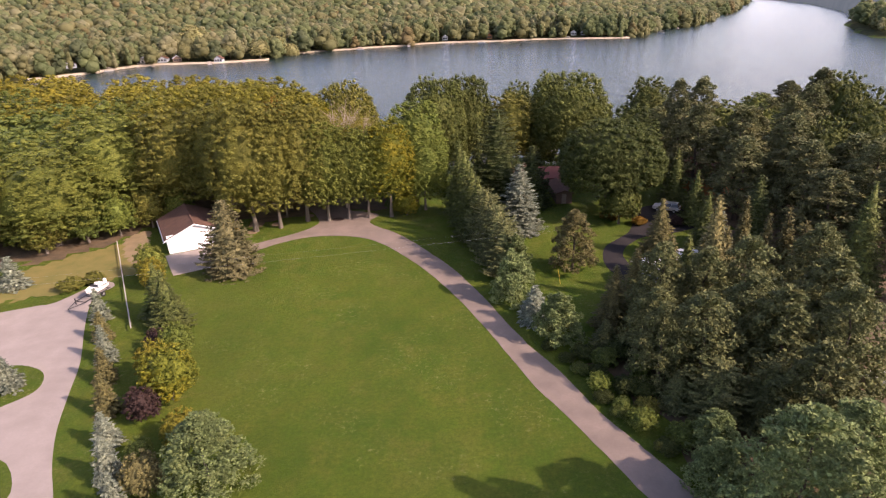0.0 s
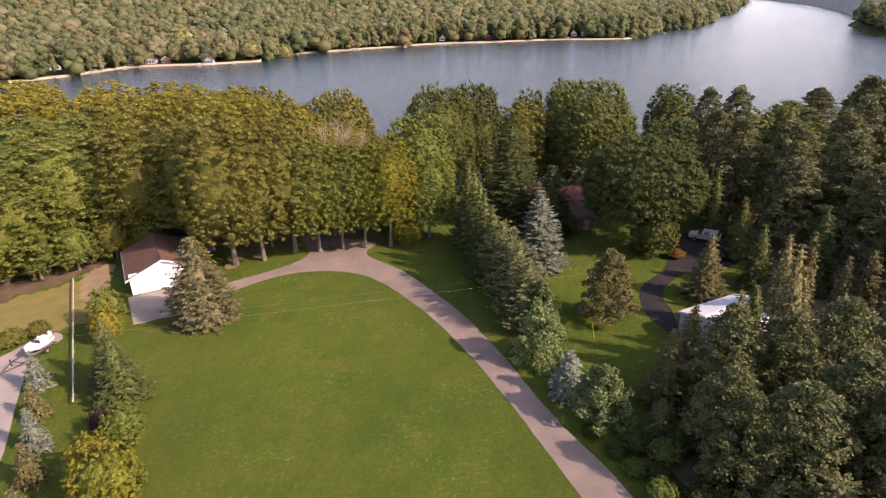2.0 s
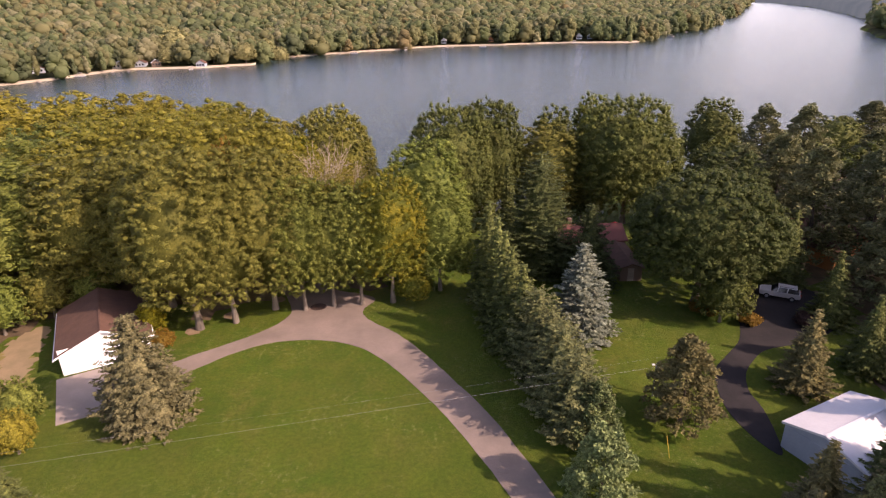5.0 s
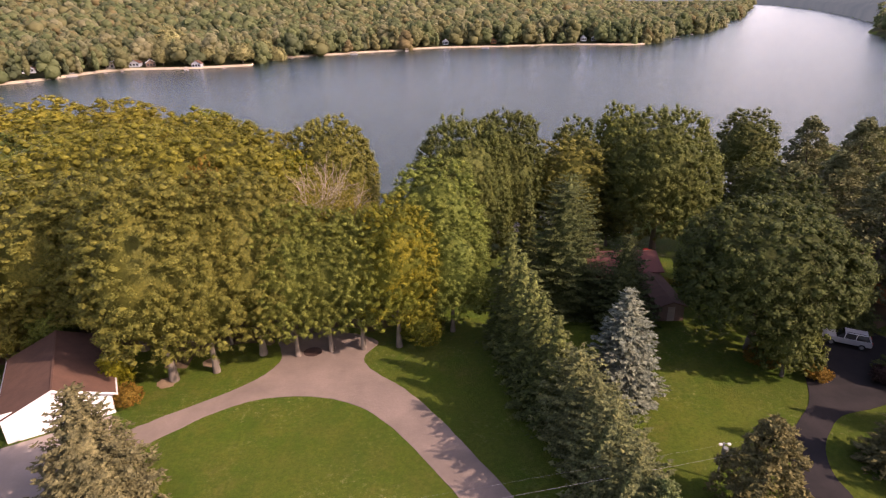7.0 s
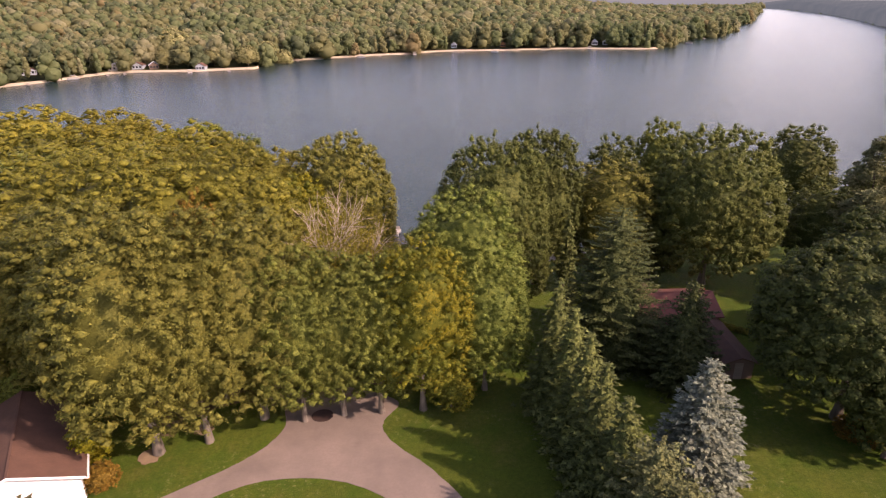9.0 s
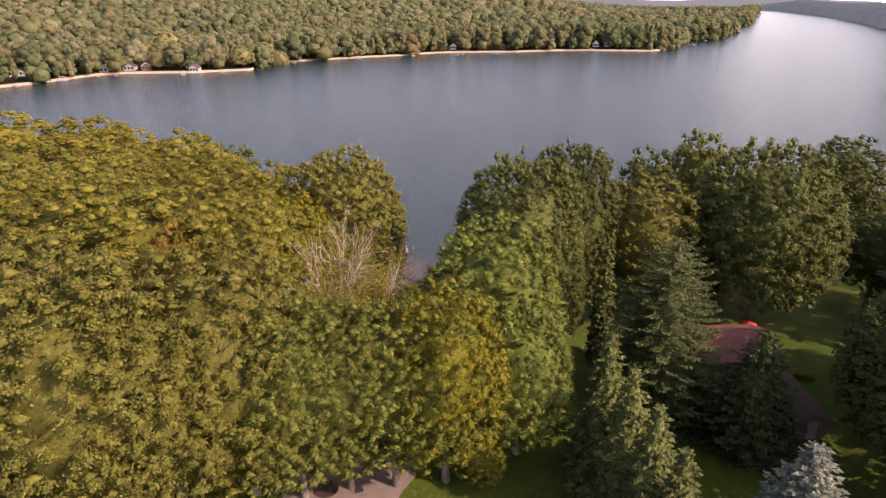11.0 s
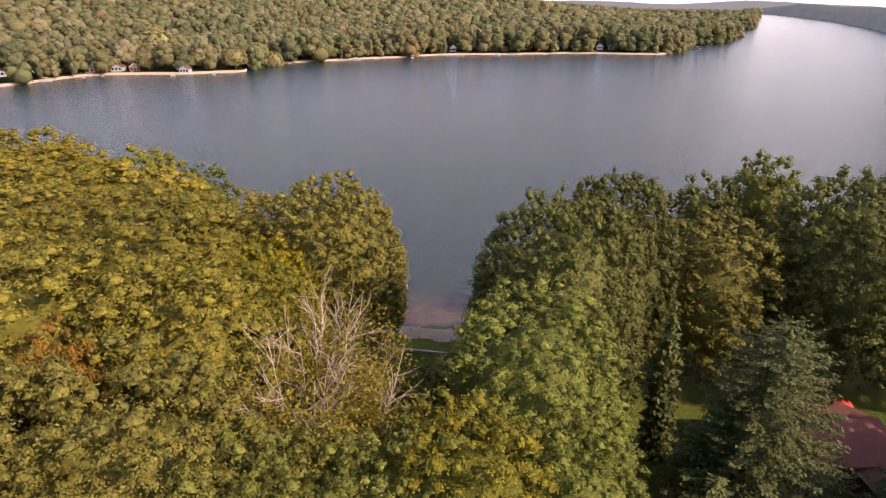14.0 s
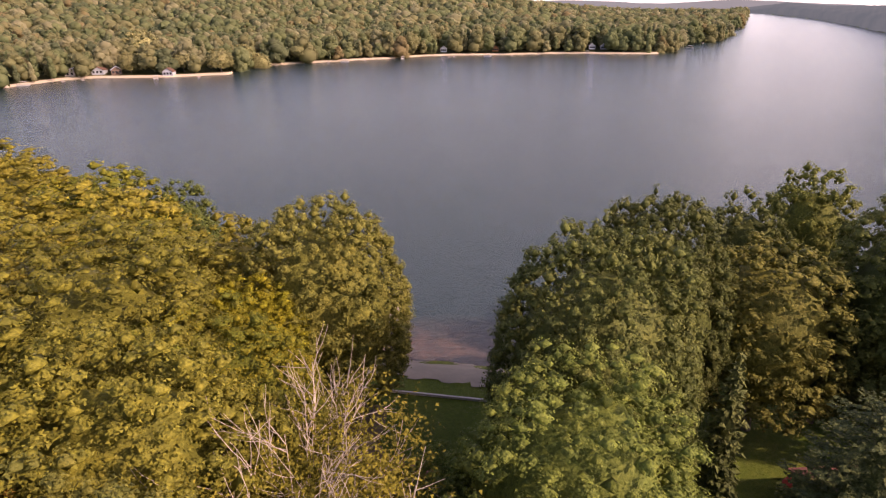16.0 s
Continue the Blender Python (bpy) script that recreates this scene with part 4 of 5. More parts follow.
# the dark wood at the east
EAST_RNG = random.Random(11)
for x, y, h in ((81.8, 129.9, 20), (69.2, 126.5, 14), (86, 128, 20), (61, 116, 15), (58.7, 98.2, 17), (63.7, 97.2, 17), (46, 126, 14), (64, 108, 18), (70, 92, 17), (75, 104, 18), (56, 88, 15), (62, 82, 16), (72, 116, 19),
                (80, 112, 19), (92, 118, 20), (76, 138, 13), (66, 140, 13), (90, 140, 19), (68, 74, 15), (60, 62, 14), (65, 91, 15), (57, 94, 14), (71, 86, 15), (61, 76, 14), (54, 79, 13), (84, 96, 18), (54, 106, 17), (50, 96, 14), (48, 110, 17), (87, 165, 10.5), (92, 171, 9), (98, 152, 15), (99, 172, 12), (72, 160, 9), (104, 178, 10)):
    dark = EAST_RNG.random() < 0.55
    tree("tall_pine" if dark else "far_maple", x, y, h, PINE_TALL if dark else DEEP, "tall dark pine in a dense wood" if dark else "dark green tree in a dense wood", 5.4, DARK_BARK, "tree", "tree", "trees of the eastern wood")

# the planted strip west of the lawn
for kind, x, y, h, r, mat, label, name, cat in (
    ("wide_spruce", -31.4, 81.6, 11.6, 4.6, TAN_SPRUCE, "bronze-green spruce before the white garage", "conifer", "conifer"), ("small", -43.2, 81.2, 5.0, 2.2, LIME, "small tree with yellow-green leaves", "tree", "tree"),
    ("small", -41.2, 77.2, 4.6, 1.9, YELLOW, "small tree with yellow-green leaves", "tree", "tree"), ("spruce", -34.0, 65.4, 8.0, 2.8, SPRUCE, "green spruce in the hedge", "conifer", "conifer"),
    ("spruce", -36.4, 68.6, 7.6, 2.6, SPRUCE, "green spruce in the hedge", "conifer", "conifer"), ("small", -30.2, 58.2, 4.6, 2.0, BRIGHT, "small tree with bright green leaves", "tree", "tree"),
    ("small", -27.8, 50.6, 6.2, 2.8, TURNING, "small tree with yellow-green leaves", "tree", "tree"), ("small", -30.6, 53.6, 5.0, 2.0, YELLOW, "small tree with yellow-green leaves", "tree", "tree"),
    ("shrub", -29.2, 47.4, 4.0, 1.7, PURPLE, "rounded shrub with purple leaves", "shrub", "shrub"), ("shrub", -33.6, 60.6, 2.6, 1.3, PURPLE, "rounded shrub with purple leaves", "shrub", "shrub"),
    ("shrub", -24.2, 43.8, 3.6, 1.9, YELLOW, "rounded shrub with yellow-green leaves", "shrub", "shrub"), ("plume_pine", -19.8, 38.3, 7.0, 3.7, PINE_PALE, "large grey-green bushy pine", "conifer", "conifer"),
    ("shrub", -24.9, 38.0, 4.0, 1.8, SPRUCE_TAN, "rounded shrub with dull tan leaves", "shrub", "shrub"), ("shrub", -27.0, 41.6, 2.6, 1.2, GREEN, "low shrub with green leaves", "shrub", "shrub"),
):
    tree(kind, x, y, h, mat, label, r, BARK, name, cat)
for x, y in ((-44.0, 67.9), (-41.2, 63.0), (-38.4, 58.3), (-36.4, 54.2), (-33.4, 48.6), (-31.0, 43.8), (-28.6, 39.4), (-26.2, 35.6)):
    tan = int(y) % 3 == 0 and y > 40
    tree("blue_small", x, y, 3.8 + 0.9 * math.sin(y) ** 2, SPRUCE_TAN if tan else BLUE, "small tan-green spruce in a planted row" if tan else "small blue spruce in a planted row", 1.3, DARK_BARK, "conifer", "conifer", "row of blue spruces")
tree("blue_small", -62.0, 78.6, 5.0, BLUE, "blue spruce on the neighbour's lawn", 2.2, DARK_BARK, "conifer", "conifer")
tree("blue_small", -46.4, 53.4, 4.0, BLUE, "blue spruce on a drive island", 1.7, DARK_BARK, "conifer", "conifer")
# ---- garage ----
def gable_house(name, x, y, turn, wide, deep, eave, ridge, over, wall_mat, roof_mat, label, category):
    """A plain gabled building; the front gable stands at y 0, the building runs to y deep."""
    ob = thing(name, x, y, float(rise(x, y)), turn, label, category)
    h = wide / 2
    bm = prism(bmesh.new(), [(-h, 0), (h, 0), (h, eave), (0, ridge - 0.02), (-h, eave)], 0, deep)
    part("wall", bm, wall_mat, ob)
    slope = (ridge - eave) / h
    drop = over * slope
    for side in (-1, 1):
        bm = prism(bmesh.new(), [(0, ridge), (side * (h + over), eave - drop), (side * (h + over), eave - drop + 0.14), (0, ridge + 0.14)], -over, deep + over)
        part("roof", bm, roof_mat, ob)
    return ob


def trim_gable(ob, wide, eave, ridge, over, material, name="fascia"):
    """Bargeboards along the front gable's two slopes."""
    h = wide / 2
    slope = (ridge - eave) / h
    for side in (-1, 1):
        bm = prism(bmesh.new(), [(0, ridge - 0.06), (side * (h + over), eave - over * slope - 0.06), (side * (h + over), eave - over * slope + 0.15), (0, ridge + 0.15)], -over - 0.05, -over)
        part(name, bm, material, ob, "white bargeboard")


garage = gable_house("garage", -40.1, 91.4, 28.0, 8.8, 11.6, 2.5, 4.35, 0.45, WHITE, BROWN_ROOF, "white double garage with a brown shingle roof", "garage")
trim_gable(garage, 8.8, 2.5, 4.35, 0.45, WHITE)
for x0, x1 in ((-3.2, 1.9),):
    door = part("overhead_door", box(bmesh.new(), x0, -0.03, 0.0, x1, 0.02, 2.2), DOOR_WHITE, garage, "white sectional overhead door")
    for row in range(4):
        for col in range(4):
            w = (x1 - x0) / 4
            part("panel", box(bmesh.new(), x0 + col * w + 0.12, -0.055, 0.08 + row * 0.55, x0 + (col + 1) * w - 0.12, -0.03, 0.5 + row * 0.55, 0.01), DOOR_WHITE, door)
    for b in ((x0 - 0.12, -0.05, 0, x0, 0.02, 2.32), (x1, -0.05, 0, x1 + 0.12, 0.02, 2.32), (x0, -0.05, 2.2, x1, 0.02, 2.32)):
        part("door_trim", box(bmesh.new(), *b), WHITE, garage)
side_door = part("door", box(bmesh.new(), 2.7, -0.04, 0.05, 3.6, 0.02, 2.1), DOOR_WHITE, garage, "white panelled side door")
part("handle", rod(bmesh.new(), (3.48, -0.1, 1.0), (3.48, -0.04, 1.0), 0.04), GALV, side_door)
part("gutter", box(bmesh.new(), -5.0, -0.4, 2.14, -4.86, 12.0, 2.26), WHITE, garage, "white eaves gutter")
part("gutter", box(bmesh.new(), 4.86, -0.4, 2.14, 5.0, 12.0, 2.26), WHITE, garage, "white eaves gutter")
part("ridge_cap", box(bmesh.new(), -0.12, -0.45, 4.47, 0.12, 12.05, 4.53, 0.02), BROWN_ROOF, garage)
for k in range(17):
    part("siding_board", box(bmesh.new(), -4.42, -0.015, 0.1 + k * 0.18, -3.34, 0.01, 0.27 + k * 0.18), WHITE, garage)

barn = gable_house("barn", 27.3, 71.5, -65.5, 6.8, 8.7, 2.5, 3.5, 0.2, GREY_WALL, PALE_ROOF, "grey-blue barn with a pale metal roof", "barn")
trim_gable(barn, 6.8, 2.5, 3.5, 0.2, PALE_ROOF)
for x0, x1 in ((-3.0, -0.2), (0.2, 3.0)):
    part("barn_door", box(bmesh.new(), x0, -0.05, 0.0, x1, 0.02, 2.3), GREY_WALL, barn, "grey-blue sliding door")
part("ridge_cap", box(bmesh.new(), -0.15, -0.2, 3.62, 0.15, 8.9, 3.67, 0.02), PALE_ROOF, barn)
slab("pavement", [(-44.4, 88.6), (-40.1, 80.9), (-32.4, 84.9), (-36.4, 93.0)], -0.05, 0.05, CONCRETE, "pinkish concrete apron before the garage", "pavement")
slab("pavement", smooth_line([(-66, 66), (-56.5, 72.0), (-53.1, 73.4), (-50, 79.5), (-47.4, 78.2), (-48.5, 74.5), (-45.6, 66.9), (-41.5, 58.3), (-39.6, 52.9), (-37.3, 46.5), (-35.0, 41.8), (-32.5, 37.7), (-28, 30), (-34, 28), (-36.0, 36.0), (-37.0, 39.5), (-41, 43), (-50, 44), (-60, 50)], 3, True), -0.05, 0.04, CONCRETE, "wide pale concrete drive", "driveway")
slab("ground", smooth_line([(-47.5, 49.0), (-44.6, 50.8), (-43.2, 53.0), (-44.0, 55.6), (-46.0, 57.2), (-49.0, 57.8), (-53.5, 56.0), (-54.0, 51.5)], 5, True), 0.0, 0.07, LAWN, "grassy island in the concrete drive", "ground")
slab("road", smooth_line([(32.6, 96.0), (30.6, 91.8), (28.0, 89.0), (25.4, 86.2), (24.0, 82.4), (23.6, 79.0), (24.2, 75.6), (25.4, 73.4), (26.4, 76.4), (27.0, 79.8), (27.0, 82.2), (28.0, 85.0), (29.8, 87.3), (32.4, 89.5), (36.6, 90.6), (42.0, 93.0), (46.0, 99.0), (44.0, 105.0), (37.5, 104.5), (34.0, 100.5)], 4, True), -0.05, 0.035, ASPHALT, "dark asphalt drive with a parking pad", "driveway")

# ---- houses at the edges ----
lake_house = gable_house("house", 24.9, 120.0, 90.0, 6.8, 10.0, 2.6, 3.9, 0.4, BROWN_WALL, RED_ROOF, "low brown lake house with a red shingle roof", "house")
part("chimney", box(bmesh.new(), 1.2, 7.0, 3.0, 1.9, 7.7, 4.5, 0.04), BROWN_WALL, lake_house, "dark brown chimney")
for k in (-2.6, 0.0, 2.6):
    w = part("window", box(bmesh.new(), k - 0.6, -0.05, 1.0, k + 0.6, 0.02, 2.2), GLASS_DARK, lake_house)
    part("window_frame", box(bmesh.new(), k - 0.68, -0.03, 0.92, k + 0.68, 0.01, 1.0), WHITE, w)
wing = gable_house("house_wing", 23.2, 107.8, 0.0, 3.0, 8.5, 2.0, 2.55, 0.3, BROWN_WALL, BROWN_ROOF, "low brown house wing with a dark shingle roof", "house")
part("door", box(bmesh.new(), -0.45, -0.05, 0.0, 0.4, 0.02, 1.9), WOOD, wing, "plain wooden door")
shed = gable_house("shed", -12.2, 122.6, 25.0, 3.0, 3.6, 2.0, 2.9, 0.25, BROWN_WALL, RUST_ROOF, "small shed with a rusty red-brown roof under trees", "shed")
part("door", box(bmesh.new(), -0.45, -0.05, 0.0, 0.45, 0.02, 1.85), WOOD, shed, "plain wooden door")
cedar = gable_house("house", 55.5, 110.5, 28.0, 9.0, 9.0, 3.0, 5.4, 0.5, ORANGE_WALL, BROWN_ROOF, "cedar-sided house among dark trees", "house")
for k in (-2.4, 2.4):
    part("window", box(bmesh.new(), k - 0.7, -0.05, 1.0, k + 0.7, 0.02, 2.3), GLASS_DARK, cedar)
west = gable_house("house", -66.5, 64.0, 25.0, 12.0, 12.0, 2.9, 5.2, 0.5, WHITE, BROWN_ROOF, "white house beside the concrete drive", "house")
part("overhead_door", box(bmesh.new(), -2.6, -0.05, 0, 2.6, 0.02, 2.2), DOOR_WHITE, west)
# ---- ground covers ----
sheet("ground", [(-23.2, 107), (-30, 103), (-35, 100.2), (-37, 104), (-50, 105), (-58, 94), (-66, 86), (-80, 84), (-110, 90), (-150, 140), (-150, 205), (-110, 196), (-60, 166), (-24, 141), (-19, 138), (-14, 120), (-11, 106), (-16, 106.5), (-24, 110)], 0.02, LITTER, 2.4, "brown leaf litter under the wood", "ground")
sheet("ground", [(15.5, 30), (21.8, 31), (19.2, 38.5), (15.9, 45.8), (14.6, 51), (15.8, 56), (19, 60), (24, 62), (30, 64), (34, 62), (37, 70), (40, 84), (46, 92), (46, 108), (52, 150), (70, 155), (110, 165), (110, 30), (60, 10), (24, 20)], 0.02, LITTER, 2.8, "brown needle litter under the pines", "ground")
sheet("ground", [(-66, 84), (-58, 92), (-53, 97), (-50.5, 93), (-46, 84), (-49, 80.5), (-56, 75), (-66, 72)], 0.025, DRY_GRASS, 0.9, "dry yellowing grass beside the wood", "ground", 0.4)
sheet("ground", [(-53.5, 100.5), (-55.5, 97), (-49.5, 85.5), (-47.5, 86.0), (-50.0, 93.5), (-52.0, 99.5)], 0.035, DIRT, 0.6, "strip of bare tan dirt beside the garage", "ground", 0.25)
sheet("ground", [(-46, 146), (-30, 143.6), (-18.2, 141.6), (-6.4, 139.0), (6, 137.5), (16, 142), (14, 150), (0, 147.5), (-20, 150), (-40, 158)], 0.05, BEACH, 0.8, "narrow tan sand beach at the water", "beach", 0.3)


# ---- far shore ----
CLEARINGS = ((-219, 469), (-207, 475), (-195, 474), (-253, 433), (-162, 467), (9, 612), (52, 610), (133, 610), (142, 607), (172, 616), (-135, 484), (-131, 518), (-196, 516), (-188, 478), (-158, 483), (-118, 512))
def far_points():
    """Tree places past the far shore: close together at the water, wider up the hill."""
    rng = np.random.default_rng(21)
    rows = []
    past, gap = 8.0, 8.5
    while past < 1250:
        a = -0.80
        while a < 0.74:
            shore = np.interp(a, *FAR_TABLE)
            d = shore + past
            a += gap / d * rng.uniform(0.75, 1.25)
            r = d + rng.uniform(-0.4, 0.4) * gap
            x, y = HUB[0] + r * math.sin(a), HUB[1] + r * math.cos(a)
            if shore < 1600 and not 0.4815 < a < 0.655 and not any(math.hypot(x - cx, y - cy) < 7 or math.hypot(x - cx * 0.975, y - cy * 0.975) < 5.0 for cx, cy in CLEARINGS):
                rows.append((x, y, past))
        past += gap * 0.9
        gap = min(9.0 + past * 0.020, 24.0)
    return rng, rows


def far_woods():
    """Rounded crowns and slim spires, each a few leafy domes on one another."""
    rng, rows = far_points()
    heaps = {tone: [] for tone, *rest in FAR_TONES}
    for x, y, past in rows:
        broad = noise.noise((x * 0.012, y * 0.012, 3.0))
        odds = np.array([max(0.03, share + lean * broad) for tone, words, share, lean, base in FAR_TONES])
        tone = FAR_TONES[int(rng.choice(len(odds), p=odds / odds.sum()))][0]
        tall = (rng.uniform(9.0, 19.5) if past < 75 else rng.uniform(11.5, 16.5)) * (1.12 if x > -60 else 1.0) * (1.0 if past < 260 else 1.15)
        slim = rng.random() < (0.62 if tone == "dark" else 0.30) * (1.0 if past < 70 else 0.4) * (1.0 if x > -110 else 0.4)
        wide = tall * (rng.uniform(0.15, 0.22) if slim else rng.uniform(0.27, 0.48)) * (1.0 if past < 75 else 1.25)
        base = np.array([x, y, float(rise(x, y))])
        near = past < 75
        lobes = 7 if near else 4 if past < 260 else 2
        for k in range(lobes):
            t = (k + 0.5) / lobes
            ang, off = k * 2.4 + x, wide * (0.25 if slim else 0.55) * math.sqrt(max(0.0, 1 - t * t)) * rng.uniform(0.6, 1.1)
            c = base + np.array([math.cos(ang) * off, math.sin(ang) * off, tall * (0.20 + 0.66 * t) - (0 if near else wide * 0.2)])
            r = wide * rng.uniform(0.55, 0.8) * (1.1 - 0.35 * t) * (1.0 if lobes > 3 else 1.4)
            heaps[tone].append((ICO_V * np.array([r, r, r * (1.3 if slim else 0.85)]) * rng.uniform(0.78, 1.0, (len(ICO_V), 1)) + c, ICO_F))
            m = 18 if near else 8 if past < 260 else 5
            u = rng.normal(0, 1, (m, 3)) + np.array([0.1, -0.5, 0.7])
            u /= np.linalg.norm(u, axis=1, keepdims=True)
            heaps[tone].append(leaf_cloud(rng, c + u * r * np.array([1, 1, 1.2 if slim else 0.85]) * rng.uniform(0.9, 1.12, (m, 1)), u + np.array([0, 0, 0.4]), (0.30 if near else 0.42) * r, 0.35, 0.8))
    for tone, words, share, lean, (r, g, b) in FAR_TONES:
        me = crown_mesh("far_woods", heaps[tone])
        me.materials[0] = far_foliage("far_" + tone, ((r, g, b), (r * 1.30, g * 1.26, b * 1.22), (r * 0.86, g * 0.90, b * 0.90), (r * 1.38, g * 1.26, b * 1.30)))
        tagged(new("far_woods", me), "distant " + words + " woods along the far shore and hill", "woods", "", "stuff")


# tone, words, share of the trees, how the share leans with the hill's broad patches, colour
# pale, bluish colours, with the haze of distance put into them
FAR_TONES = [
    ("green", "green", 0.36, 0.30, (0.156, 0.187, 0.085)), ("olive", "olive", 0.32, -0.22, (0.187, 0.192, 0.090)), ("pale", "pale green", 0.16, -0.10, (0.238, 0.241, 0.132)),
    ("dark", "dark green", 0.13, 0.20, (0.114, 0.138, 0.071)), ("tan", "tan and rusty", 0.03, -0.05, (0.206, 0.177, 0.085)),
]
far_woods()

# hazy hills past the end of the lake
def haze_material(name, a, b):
    """Distant hills with summer haze painted as emission: two close greys for scattered light."""
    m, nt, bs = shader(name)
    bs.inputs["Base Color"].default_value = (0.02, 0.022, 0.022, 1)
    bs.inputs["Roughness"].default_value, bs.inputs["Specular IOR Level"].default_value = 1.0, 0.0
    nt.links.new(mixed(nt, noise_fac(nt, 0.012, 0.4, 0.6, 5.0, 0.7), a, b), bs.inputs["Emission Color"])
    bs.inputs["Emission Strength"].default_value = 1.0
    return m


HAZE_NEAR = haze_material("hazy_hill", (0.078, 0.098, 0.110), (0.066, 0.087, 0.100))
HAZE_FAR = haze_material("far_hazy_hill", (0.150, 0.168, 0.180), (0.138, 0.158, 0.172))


def hill_ridge(a0, a1, steps, base, top, material, seed, shape):
    """A long wooded ridge: foot, shoulder and crest, uneven along its length."""
    a = np.linspace(a0, a1, steps)
    d = base(a)
    swell = np.array([noise.noise((v * 9.0, seed, 0)) * 0.10 + noise.noise((v * 34.0, seed, 2)) * 0.05 + noise.noise((v * 260.0, seed, 4)) * 0.03 for v in a])
    rows = []
    for far, lift in shape:
        z = lift if lift < 0 else lift * top(a) * (1 + swell)
        rows.append(np.stack([HUB[0] + (d + far) * np.sin(a), HUB[1] + (d + far) * np.cos(a), np.broadcast_to(z, a.shape)], -1))
    n = len(a)
    i, j = np.meshgrid(np.arange(len(rows) - 1), np.arange(n - 1), indexing="ij")
    quads = np.stack([i * n + j, i * n + j + 1, (i + 1) * n + j + 1, (i + 1) * n + j], -1).reshape(-1, 4)
    me = mesh_from("backdrop", np.concatenate(rows), quads, True)
    me.materials.append(material)
    return tagged(new("backdrop", me), "pale hazy wooded hills beyond the lake", "hills", "", "structure")


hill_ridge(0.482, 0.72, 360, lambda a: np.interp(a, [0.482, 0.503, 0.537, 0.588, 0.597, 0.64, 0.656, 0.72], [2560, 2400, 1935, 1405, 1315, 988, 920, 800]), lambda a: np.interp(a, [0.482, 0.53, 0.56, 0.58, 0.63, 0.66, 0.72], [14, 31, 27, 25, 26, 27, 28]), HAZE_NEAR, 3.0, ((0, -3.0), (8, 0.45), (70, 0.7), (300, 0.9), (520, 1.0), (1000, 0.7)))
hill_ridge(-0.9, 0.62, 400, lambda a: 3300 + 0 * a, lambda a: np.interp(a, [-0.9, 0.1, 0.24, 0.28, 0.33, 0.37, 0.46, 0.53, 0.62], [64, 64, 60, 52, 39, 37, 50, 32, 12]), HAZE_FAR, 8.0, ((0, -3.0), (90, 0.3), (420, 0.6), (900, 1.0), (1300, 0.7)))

# the strip of sand and lawn along the far water
FAR_EDGE = smooth_line(FAR_SHORE[2:33], 4)


def shore_strip():
    """A narrow beach that follows the far shoreline, rising from the water."""
    bm = bmesh.new()
    rows = []
    for x, y in FAR_EDGE:
        a = math.atan2(x - HUB[0], y - HUB[1])
        w = 1.5 + 2.4 * noise.noise((x * 0.03, y * 0.03, 0))
        rows.append([bm.verts.new((x + math.sin(a) * s, y + math.cos(a) * s, z)) for s, z in ((-2.5, -2.15), (0.0, -1.95), (w, -1.5), (w + 3, -1.0))])
    for p, q in zip(rows, rows[1:]):
        for k in range(3):
            bm.faces.new((p[k], q[k], q[k + 1], p[k + 1]))
    tagged(part("beach", bm, SAND), "pale sandy strip along the far shore", "beach", "", "structure")


shore_strip()
for x, y, h, r in ((-135, 483, 14, 9), (-131, 518, 19, 10), (-196, 516, 23, 12), (-188, 478, 12, 7), (-158, 483, 11, 7), (-118, 514, 13, 7)):
    tree("small", x, y, h, WILLOW, "large pale willow on the far shore", r, category="tree")


def cottage(x, y, turn, wide, deep, wall_mat, roof_mat, label):
    ob = gable_house("cottage", x, y, turn, wide, deep, 2.8, 4.8, 0.4, wall_mat, roof_mat, label, "cottage")
    for k in (-0.3, 0.0, 0.3):
        part("window", box(bmesh.new(), k * wide - 0.6, -0.06, 1.0, k * wide + 0.6, 0.02, 2.3), GLASS_DARK, ob)
    return ob


for x, y, turn, wide, deep, wall_mat, roof_mat, label in (
    (-219, 469, 12, 8, 7, PALE_STONE, PALE_ROOF, "pale cottage on the far shore"), (-253, 433, 30, 9, 7, GREY_WALL, BROWN_ROOF, "small grey cottage on the far shore"),
    (-207, 475, 5, 7, 7, GREY_WALL, BROWN_ROOF, "grey cottage on the far shore"), (-195, 474, 25, 6, 7, BROWN_WALL, PALE_ROOF, "brown cottage with a pale roof among far trees"),
    (-162, 467, 0, 6, 5, GREY_WALL, BROWN_ROOF, "small grey cottage under willows"), (-262, 425, 30, 8, 7, GREY_WALL, BROWN_ROOF, "grey cottage among far trees"),
    (9, 612, -4, 5, 5, WHITE, PALE_ROOF, "white boathouse on the far shore"), (52, 610, -4, 5, 5, ORANGE_WALL, BROWN_ROOF, "tan cottage among far trees"),
    (133, 610, -8, 5, 5, WHITE, PALE_ROOF, "white cottage among far trees"), (142, 607, -8, 5, 5, GREY_WALL, PALE_ROOF, "grey cottage among far trees"),
    (615, 1330, -20, 18, 12, WHITE, PALE_ROOF, "large white building on a far point"),
):
    cottage(x, y, turn, wide, deep, wall_mat, roof_mat, label)


